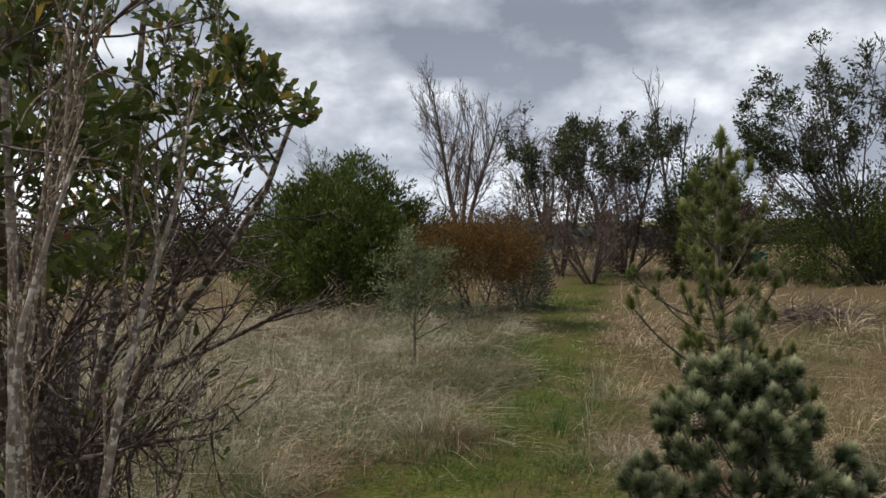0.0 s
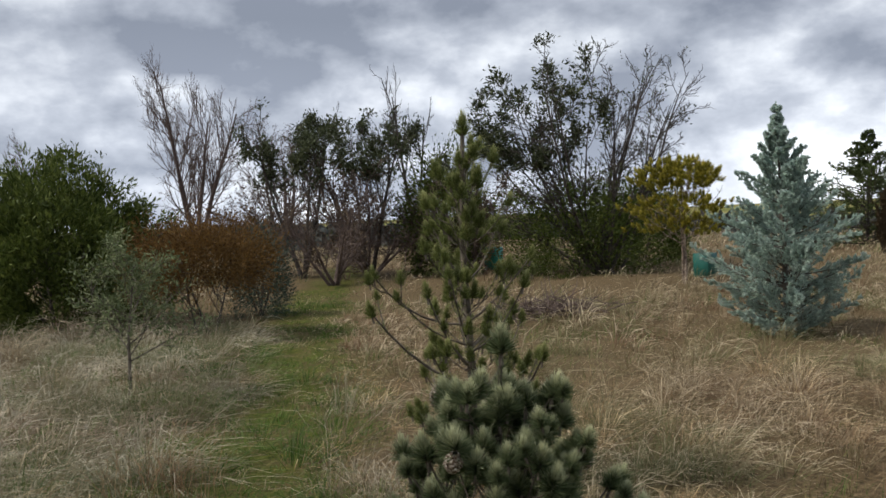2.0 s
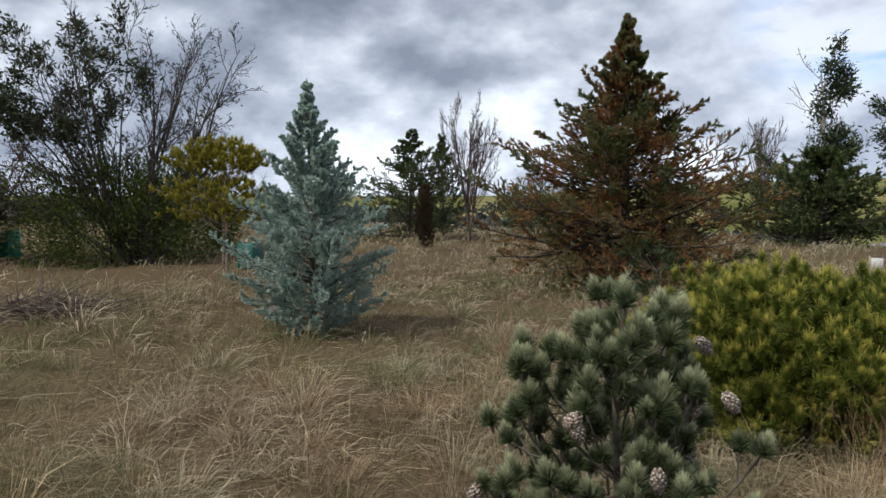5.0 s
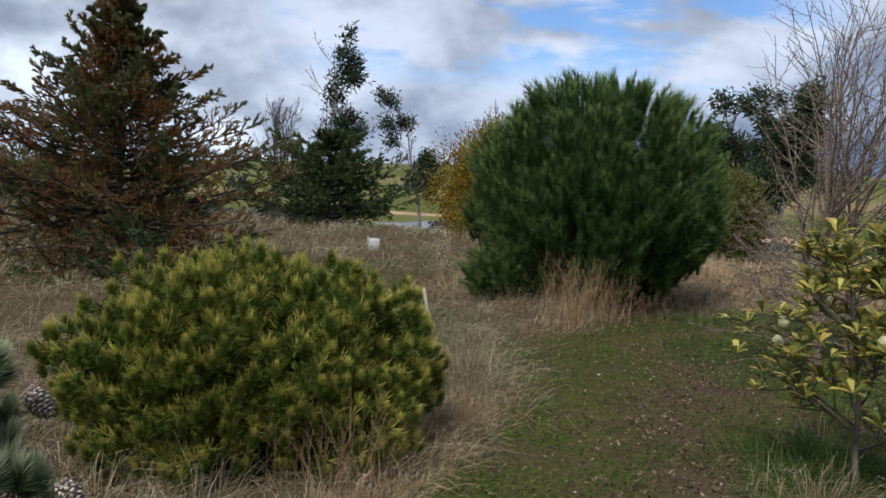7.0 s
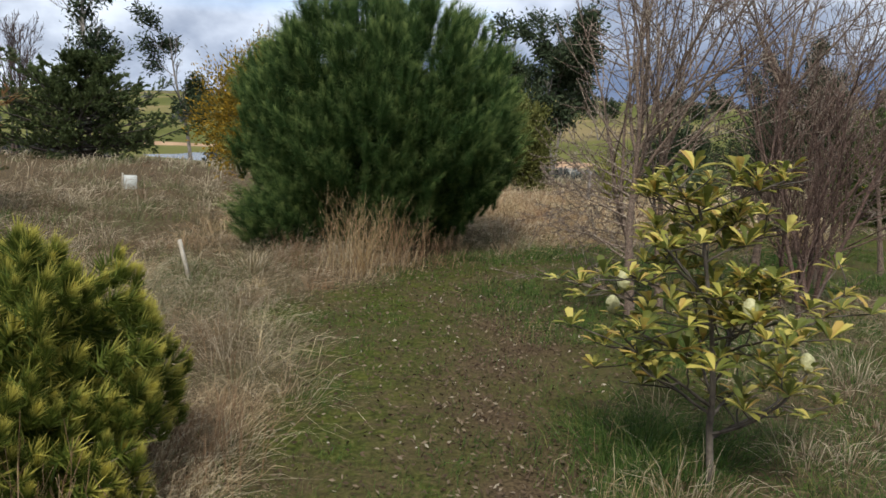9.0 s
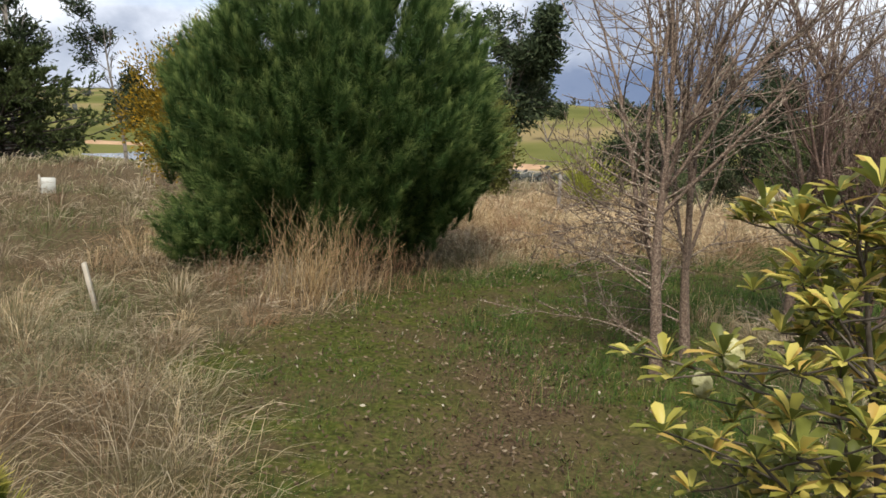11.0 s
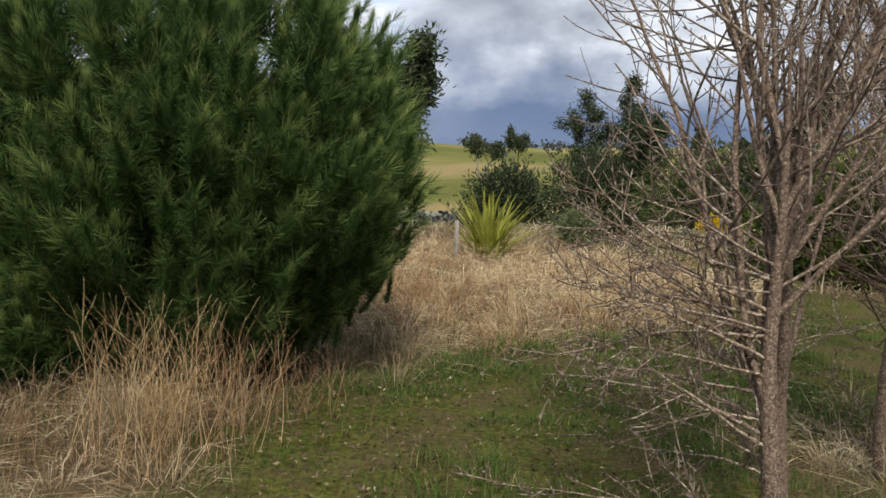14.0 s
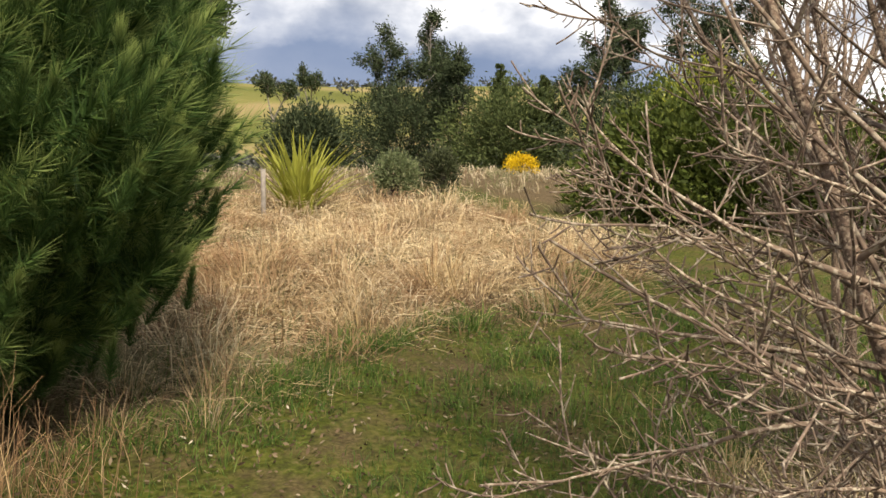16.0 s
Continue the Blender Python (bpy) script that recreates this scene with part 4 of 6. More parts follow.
BARE = dict(n2=13, n3=9, n4=7, lo=0.2, ang=38, rise=0.3, wig=0.09, tip=0.006, thin=0.36)
tree("bare_tree", "tall leafless grey tree with fine upright twigs", "tree", 0.9, 40.0, 51, 8.7, 5.2, 0.16, M_REDTWIG, stems=4, fan=26, skel=BARE, group="bare trees")
tree("bare_tree", "small leafless grey tree far across the field", "tree", -7.5, 55.0, 52, 7.0, 4.2, 0.14, M_REDTWIG, stems=3, fan=26, skel=BARE, group="bare trees")
tree("bare_tree", "leafless tree with a few clinging leaves", "tree", 4.2, 36.0, 53, 5.5, 3.6, 0.12, M_REDTWIG, M_DEADLEAF, stems=3, fan=28, skel=BARE, leafy=[dict(level=3, share=0.12, per=4, size=0.09, width=0.04)], group="bare trees")

LEAFY = dict(thin=0.42, n2=8, n3=7, n4=5, lo=0.35, ang=42, rise=0.25, wig=0.09, tip=0.006)


def tufted(f, k, thr):
    """Keeps the leaves to separate tufts within a crown."""
    return lambda p: np.sin(f * p[:, 0] + k) * np.sin(1.3 * f * p[:, 2] + 2 * k) + 0.8 * np.sin(0.9 * f * p[:, 1] - k) > thr


def half_bare(name, label, x, y, seed, tall, wide, r0, stems, fan, share, per=60, size=0.13, width=0.05, bark=M_DARKBARK, mask=None, skel=None, leaf=M_DARKLEAF):
    return tree(name, label, "tree", x, y, seed, tall, wide, r0, bark, leaf, stems=stems, fan=fan, skel={**LEAFY, **(skel or {})},
                leafy=[dict(level=3, share=share, per=per // 4, size=size * 0.85, width=width * 0.8, spread=0.08, lo=0.3, mask=mask), dict(level=3, share=0.06, per=5, size=size, width=width, spread=0.06)], group="half-bare trees")


half_bare("wattle_tree", "half-bare tree with clumps of dark green leaves", 3.3, 24.0, 61, 4.7, 2.9, 0.07, 3, 34, 1.0, per=84, mask=lambda p: (p[:, 2] > 2.5) & tufted(2.4, 0.6, -0.1)(p), skel=dict(ang=50, rise=0.15))
half_bare("wattle_tree", "half-bare tree with clumps of dark leaves up high", 5.1, 23.5, 62, 4.6, 3.6, 0.07, 4, 40, 0.9, per=84, mask=lambda p: (p[:, 2] > 2.7) & tufted(2.6, 2.1, -0.05)(p), skel=dict(ang=50, rise=0.15))
tree("dead_tree", "dead leafless tree with forked upright spikes", "tree", 6.3, 23.3, 63, 5.7, 1.7, 0.08, M_DARKBARK, stems=2, fan=14, skel=dict(n2=7, n3=4, n4=3, lo=0.4, ang=30, rise=0.5, tip=0.006), group="bare trees")
tree("thorny_shrub", "low bare brown thicket of twigs", "shrub", 3.6, 21.0, 64, 2.3, 3.0, 0.05, M_REDTWIG, M_DEADLEAF, stems=6, fan=55, skel=dict(n2=8, n3=6, n4=5, lo=0.15, rise=0.2, tip=0.005), leafy=[dict(level=3, share=0.15, per=4, size=0.07, width=0.03)])
for sx, sy, sd, sh, sw in ((4.9, 23.0, 641, 3.0, 4.6), (7.4, 22.0, 642, 2.6, 3.4), (2.4, 25.5, 643, 2.6, 3.6)):
    tree("thorny_shrub", "dense bare brown thicket under the half-bare trees", "shrub", sx, sy, sd, sh, sw, 0.05, M_REDTWIG, M_DEADLEAF, stems=7, fan=58, skel=dict(n2=10, n3=8, n4=6, lo=0.12, rise=0.2, tip=0.006), leafy=[dict(level=3, share=0.3, per=4, size=0.08, width=0.035)])
def fan_tree(x, y, seed, stems, lean, label):
    """Many dark stems fanning out of one foot, leafy at the ends on one side and bare on the other."""
    rng = np.random.default_rng(seed)
    t = thing("wattle_tree", label, "tree", x, y, float(height(np.array(x), np.array(y))), "half-bare trees")
    u = np.array([0.9, -0.435, 0.0])
    w = np.array([0.435, 0.9, 0.0])
    th = np.radians(np.linspace(-50, 36, stems) + rng.normal(0, 3, stems))
    dep = rng.normal(0, 0.22, stems)
    aim = np.sin(th)[:, None] * u + dep[:, None] * w + np.cos(th)[:, None] * ZUP
    st = np.stack([rng.normal(0, 0.12, stems), rng.normal(0, 0.12, stems), np.full(stems, -0.05)], -1)
    ln = 5.6 * rng.uniform(0.78, 1.05, stems) * (1 - 0.12 * np.sin(np.abs(th)))
    P = path_of(st, aim, ln, 11, rng, lean, 0.06)
    R = 0.055 * rng.uniform(0.6, 1.0, (stems, 1)) * np.linspace(1, 0.14, 11)[None]
    C, CR, _, cl = sprout(P, R, 9, 0.3, 0.98, 36, 10, ln * 0.27, 7, rng, 0.3, 0.09, 0.45, 0.008, 0.45)
    D, DR, _, dl = sprout(C, CR, 6, 0.2, 1.0, 40, 12, cl * 0.45, 5, rng, 0.25, 0.1, 0.6, 0.006, 0.3)
    E_, ER, _, _ = sprout(D, DR, 4, 0.2, 1.0, 40, 12, dl * 0.5, 4, rng, 0.2, 0.1, 0.7, 0.005, 0.3)
    lv = [(P, R), (C, CR), (D, DR), (E_, ER)]
    woody(t, lv, M_DARKBARK)
    leafy = lambda p: ((p @ u < 0.1 - 0.25 * np.sin(p[:, 2] * 3)) & (p[:, 2] > 2.6)) & tufted(3.4, 0.9, -0.25)(p)
    got = [clumps(lv, 3, 0.75, 13, 0.11, 0.042, rng, 0.07, mask=leafy), clumps(lv, 3, 0.05, 5, 0.10, 0.04, rng, 0.06)]
    part("crown", mesh_of("crown", got, [M_DARKLEAF]), t, kind="stuff")
    return t


fan_tree(9.75, 19.2, 65, 19, 0.2, "tall tree of dark fanning stems, leafy on one side only")
leafy_dome("green_shrub", "low dark olive shrub under the bare trees", "shrub", 9.5, 20.0, 67, 3.4, 2.35, M_GREENBUSH, 1500, 22, 0.08, 0.022, spread=0.13, bulge=0.2, z0=-0.5)
leafy_dome("green_shrub", "dark green shrub behind the brush pile", "shrub", 6.9, 22.5, 68, 2.0, 3.0, M_GREENBUSH, 1200, 20, 0.09, 0.028, spread=0.14, bulge=0.2, z0=-0.5)
leafy_dome("green_shrub", "dark green shrub at the edge of the thicket", "shrub", 12.2, 21.5, 69, 2.6, 2.2, M_GREENBUSH, 1100, 20, 0.09, 0.028, spread=0.14, bulge=0.2, z0=-0.5)

young_pine("young_pine", "slender olive-green young pine with a tall leading shoot", 1.6, 5.3, 71, 2.0, 1.15, M_GREYPINE2, 12, 0, candle=1.2, shoots=170, nlen=0.05, power=0.75, low=0.1, head=(320, 0.055, 4, 66, 0.0048), old=34, oldlen=1.35, top=0.9, flare=78, rise=1.0, ragged=0.5, lift=1.6, size=(0.7, 1.15))
young_pine("young_pine", "bushy grey-green young pine with round needle heads and brown cones", 1.02, 3.32, 72, 1.13, 1.12, M_GREYPINE, 7, 16, candle=0.95, shoots=250, nlen=0.056, power=0.95, low=0.08, old=8, top=0.72, head=(460, 0.035, 2, 80, 0.0048), cone_size=1.0, lift=1.3, size=(0.75, 1.15))


def golden_tree():
    rng = np.random.default_rng(81)
    t = thing("golden_tree", "small tree with a clipped golden yellow crown on a bare trunk", "tree", 9.57, 15.45, 0.0)
    lv = skeleton_tree(rng, 2, 2.4, 0.05, 10, n2=10, n3=5, n4=4, lo=0.45, ang=58, rise=0.2, tip=0.004, l2=0.5)
    lv = fit_shape(lv, 2.35, 1.7)
    woody(t, lv, M_TWIG)
    got = []
    for n, rx, z0, z1 in ((300, 0.74, 1.78, 2.42), (150, 0.98, 1.25, 1.75), (90, 0.85, 0.95, 1.3)):
        P, o = dome_points(n, rng, rx, rx, z0, z1, bulge=0.16, inner=0.5)
        got.append(needles(P, o + 1.2 * ZUP, 110, 0.07, 0.085, 0.011, rng, 0, 70))
    part("crown", mesh_of("crown", got, [M_YELLOW]), t, kind="stuff")


golden_tree()
conifer("blue_cypress", "silvery blue-green cone-shaped cypress with feathery sprays", "conifer", 6.85, 9.12, 91, 2.72, 1.85, M_BLUE, M_BARK, nb=135, ns=26, nn=18, leafl=0.028, leafw=0.015, rise=0.36, ang=84, tilt=36, sub=0.25, wig=0.06, outline=((0, 0.62), (0.1, 0.9), (0.25, 1.0), (0.45, 0.78), (0.62, 0.5), (0.78, 0.26), (0.88, 0.08), (1, 0.02)), ragged=0.28)


def brush_pile():
    rng = np.random.default_rng(95)
    n = 150
    st = np.stack([rng.normal(0, 0.38, n), rng.normal(0, 0.22, n), rng.uniform(0.02, 0.2, n)], -1)
    az = rng.random(n) * 6.283
    aim = np.stack([np.cos(az), 0.5 * np.sin(az), rng.uniform(-0.05, 0.45, n)], -1)
    P = path_of(st, aim, rng.uniform(0.3, 0.75, n), 5, rng, 0.0, 0.12)
    P[..., 2] = np.maximum(P[..., 2], 0.01)
    R = rng.uniform(0.004, 0.011, (n, 1)) * np.linspace(1, 0.4, 5)[None]
    t = thing("brush_pile", "heap of cut brown twigs lying in dry grass", "brush pile", 5.2, 12.2, 0)
    limb_parts("branch", P, R, 4, M_REDTWIG, t)


brush_pile()


def tree_guard(x, y, w, h, mat, label):
    """A square plastic sleeve round a seedling, with two stakes."""
    t = thing("tree_guard", label, "tree guard", x, y, 0.0, turn=25)
    k = 0.006
    for dx, dy, sx, sy in ((0, w / 2, w, k), (0, -w / 2, w, k), (w / 2, 0, k, w), (-w / 2, 0, k, w)):
        part("side_panel", mesh_of("side_panel", [box_piece(sx, sy, h, dx, dy, h / 2)], [mat]), t)
    part("stake", mesh_of("stake", [box_piece(0.03, 0.03, h * 1.15, w / 2 + 0.02, w / 2 + 0.02, h * 0.57)], [M_STAKE]), t)
    return t


tree_guard(8.3, 22.6, 0.36, 0.62, M_TEAL, "teal plastic tree guard in dry grass")
tree_guard(10.95, 16.7, 0.36, 0.5, M_TEALD, "dark teal plastic tree guard beside the golden tree")

# ---- the meadow's conifers ----
conifer("dark_conifer", "dark green spreading conifer at the back of the meadow", "conifer", 20.7, 22.3, 101, 3.6, 4.4, M_CONIFER, M_DARKBARK, nb=90, ns=12, nn=7, leafl=0.085, leafw=0.034, rise=0.22, ang=86, tilt=22, outline=((0, 0.9), (0.25, 1.0), (0.6, 0.5), (0.8, 0.2), (1, 0.03)), ragged=0.5)
conifer("dark_conifer", "slim dark green conifer at the back of the meadow", "conifer", 23.0, 23.0, 102, 3.6, 2.6, M_CONIFER, M_DARKBARK, nb=70, ns=10, nn=8, leafl=0.075, leafw=0.03, ragged=0.5)
conifer("column_conifer", "dark brown columnar conifer standing in dry grass", "conifer", 16.9, 17.7, 103, 1.6, 0.9, M_COLUMN, M_DARKBARK, nb=70, ns=9, nn=8, leafl=0.045, leafw=0.018, ang=42, tilt=20, rise=1.2, outline=((0, 0.8), (0.5, 1.0), (0.85, 0.7), (1, 0.2)))
tree("bare_tree", "slim leafless tree between the conifers", "tree", 22.1, 20.9, 104, 4.9, 1.8, 0.07, M_REDTWIG, stems=3, fan=18, skel=BARE, group="bare trees")
leafy_dome("green_shrub", "dark green shrub beside the slim bare tree", "shrub", 24.5, 20.0, 105, 2.6, 1.9, M_CONIFER, 400, 16, 0.10, 0.03, spread=0.14, bulge=0.2)
conifer("rust_cypress", "large cypress with rusty brown and dark green sprays", "conifer", 13.9, 9.7, 111, 4.5, 4.9, M_BROWN, M_DARKBARK, nb=190, ns=22, nn=20, leafl=0.06, leafw=0.019, rise=0.34, ang=92, tilt=28, wig=0.07, sub=0.30, outline=((0, 0.95), (0.15, 1.0), (0.3, 0.9), (0.45, 0.66), (0.55, 0.45), (0.65, 0.3), (0.8, 0.15), (0.92, 0.045), (1, 0.012)), ragged=0.62, greenend=0.9)
conifer("small_fir", "small dark green fir with level branches", "conifer", 8.9, 6.15, 121, 1.05, 1.0, M_FIR, M_BARK, nb=18, ns=14, nn=18, leafl=0.03, leafw=0.007, ang=84, tilt=10, rise=0.06, outline=((0, 0.8), (0.6, 1.0), (0.9, 0.6), (1, 0.1)))
young_pine("young_pine", "bushy young pine with pale-tipped needles and brown cones", 3.80, 3.34, 131, 1.15, 1.12, M_GREYPINE, 7, 18, candle=0.95, shoots=250, nlen=0.056, power=0.85, low=0.06, old=10, top=0.8, head=(460, 0.04, 2, 78, 0.0052), cone_size=1.0, lift=1.2, size=(0.8, 1.25), ragged=0.35)
brush_dome("mugo_pine", "low rounded mountain pine with yellow-green needle tips", 6.85, 4.0, 144, 1.98, 1.05, M_MUGO, 820, 1, 260, 0.06, 0.0040, 0.06, -0.3, 2.0, 0.16, bulge=0.085, category="pine shrub", lump=0.03, fill=0.7, a0=8, a1=56, square=0.85)
brush_dome("round_pine", "large rounded dense dark green pine", 14.05, 2.58, 158, 3.4, 2.95, M_PINE, 1150, 1, 370, 0.105, 0.0027, 0.19, 0.05, 1.9, 0.15, bulge=0.04, lump=0.03, a0=10, a1=48, fill=0.75, lobes=((-0.75, 1.15, 0.38, 0.5, 80), (-0.9, -0.2, 0.5, 0.45, 50)), outline=((0.12, 0.7), (0.45, 1.12), (0.8, 1.46), (1.3, 1.66), (1.8, 1.66), (2.3, 1.48), (2.65, 1.12), (2.85, 0.6), (2.92, 0.1)))

GUMSKEL = dict(l2=0.36, n2=12, n3=4, n4=4, lo=0.4, ang=38, rise=0.35, wig=0.1, tip=0.01)


def gum(x, y, seed, tall, wide, label, r0=0.1, stems=1, fan=16, share=0.95, per=170, size=0.2, width=0.06, lo=0.3, low_mask=0.25, thr=-0.15):
    f = 9.0 / wide
    keep = lambda p: (p[:, 2] + 0.5 * np.sin(p[:, 0] * 2.1 + p[:, 1] * 1.7) > low_mask * tall) & tufted(f, seed * 0.37, thr)(p)
    return tree("gum_tree", label, "tree", x, y, seed, tall, wide, r0, M_GUMBARK, M_GUM, stems=stems, fan=fan, skel={**GUMSKEL, "lo": lo},
                leafy=[dict(level=2, share=share, per=per, size=size, width=width, spread=0.17, lo=0.35, droop=0.5, mask=keep)], group="gum trees")


gum(33.5, 13.6, 166, 7.5, 3.2, "tall gum with dark clumped leaves beyond the meadow", lo=0.12, low_mask=0.2)
gum(38.3, 11.5, 162, 5.8, 3.2, "slim gum with dark clumped leaves above the dam", lo=0.2)
conifer("conifer_shrub", "dark layered conifer shrub below the tall gum", "shrub", 31.5, 13.1, 163, 3.3, 6.2, M_CONIFER, M_DARKBARK, nb=120, ns=12, nn=8, leafl=0.14, leafw=0.06, ang=84, tilt=20, rise=0.25, outline=((0, 1.0), (0.3, 0.9), (0.6, 0.55), (0.85, 0.25), (1, 0.05)), ragged=0.5)
tree("bare_tree", "thin leafless tree beside the gum", "tree", 33.0, 16.0, 164, 4.8, 1.8, 0.06, M_REDTWIG, stems=2, fan=18, skel=BARE, group="bare trees")
tree("bare_tree", "thin leafless tree above the wattle", "tree", 36.0, 8.3, 165, 5.2, 1.8, 0.06, M_REDTWIG, stems=3, fan=18, skel=BARE, group="bare trees")
leafy_dome("wattle", "golden flowering wattle behind the round pine", "tree", 19.9, 5.1, 171, 1.9, 2.6, M_WATTLE, 1500, 30, 0.06, 0.02, bark=M_BARK, spread=0.10, z0=0.2, bulge=0.2, stems=3, stem_r=0.04)
leafy_dome("green_shrub", "olive green shrub beyond the round pine", "shrub", 24.5, -0.1, 172, 1.5, 2.1, M_OLIVE, 900, 26, 0.09, 0.03, spread=0.11, z0=-0.4)
tree_guard(19.4, 7.4, 0.2, 0.27, M_GUARD, "white plastic tree guard in long grass")


def marker_stake():
    t = thing("marker_stake", "pale wooden stake leaning in dry grass", "stake", 11.4, 4.12, -0.05)
    t.matrix_world = pose(11.4, 4.12, -0.05, -13, -3, 0)
    part("shaft", mesh_of("shaft", [box_piece(0.036, 0.03, 0.42, 0, 0, 0.21)], [M_STAKE]), t)


marker_stake()

# ---- young banksia and the bare trees by the bend ----


def rosette_meshes(mat, seed, count, n, length, width):
    rng = np.random.default_rng(seed)
    out = []
    for i in range(count):
        az = np.arange(n) * 2.4 + rng.normal(0, 0.3, n)
        th = np.radians(rng.uniform(25, 85, n))
        d = np.stack([np.sin(th) * np.cos(az), np.sin(th) * np.sin(az), np.cos(th)], -1)
        s = unit(np.cross(d, ZUP))
        nn = np.cross(s, d)
        L = (length * rng.uniform(0.7, 1.15, n))[:, None]
        W = width * 0.5 * rng.uniform(0.8, 1.15, n)[:, None]
        b = np.zeros((n, 3))
        curve = -nn * L * 0.12
        V = np.stack([b, d * L * 0.45 + s * W * 0.75 + nn * W * 0.35, d * L * 0.45, d * L * 0.45 - s * W * 0.75 + nn * W * 0.35,
                      d * L * 0.8 + s * W + nn * W * 0.3 + curve * 0.5, d * L * 0.8 + curve * 0.5, d * L * 0.8 - s * W + nn * W * 0.3 + curve * 0.5, d * L * 0.94 + curve], 1)
        k = np.arange(n)[:, None] * 8
        F = np.concatenate([k + np.array([q]) for q in ([0, 1, 2], [0, 2, 3], [1, 4, 5], [1, 5, 2], [2, 5, 6], [2, 6, 3], [4, 7, 5], [5, 7, 6])])
        out.append(mesh_of("leaf_rosette", [(V.reshape(-1, 3), F)], [mat]))
    return out


def bottle_mesh():
    bm = bmesh.new()
    bmesh.ops.create_uvsphere(bm, u_segments=12, v_segments=10, radius=1)
    rng = np.random.default_rng(3)
    for v in bm.verts:
        k = 1 + 0.06 * rng.normal()
        v.co = Vector((v.co.x * 0.033 * k, v.co.y * 0.033 * k, 0.045 + v.co.z * 0.048))
    me = bpy.data.meshes.new("flower_spike")
    bm.to_mesh(me)
    bm.free()
    me.materials.append(M_BCONE)
    return me


def banksia_shrub(x, y, seed, tall, wide, rosettes, spikes, label, size=0.1):
    rng = np.random.default_rng(seed)
    t = thing("banksia_shrub", label, "shrub", x, y, 0.0)
    lv = skeleton_tree(rng, 1, tall, 0.026, 8, n2=26, n3=6, n4=0, lo=0.16, ang=52, rise=0.35, wig=0.09, tip=0.003, l2=0.34, l3=0.6, thin=0.5)
    lv = fit_shape(lv, tall, wide)
    woody(t, lv, M_BARK)
    kinds = rosette_meshes(M_BANKSIA2, seed, 6, 10, size, 0.034)
    P, Q = lv[2][0], lv[1][0]
    ends = np.concatenate([P[:, -1], P[:, 3], Q[:, -1], Q[:, 5]])
    dirs = unit(np.concatenate([P[:, -1] - P[:, -2], P[:, 3] - P[:, 2], Q[:, -1] - Q[:, -2], Q[:, 5] - Q[:, 4]]) + 0.35 * ZUP)
    order = rng.permutation(len(ends))[:rosettes]
    for i, j in enumerate(order):
        ob = part("leaf_rosette", kinds[i % 6], t)
        ob.matrix_basis = aim_matrix(ends[j], dirs[j], rng.random() * 6, rng.uniform(0.65, 1.1))
    spike = bottle_mesh()
    for j in order[:spikes]:
        ob = part("flower_spike", spike, t, "pale yellow-green flower spike")
        ob.matrix_basis = aim_matrix(ends[j], (0.1, 0.1, 1), 0, 1.0)
    return t


banksia_shrub(7.44, 0.86, 181, 1.36, 1.08, 230, 6, "young banksia with yellow-green leaf rosettes and pale flower spikes", size=0.11)

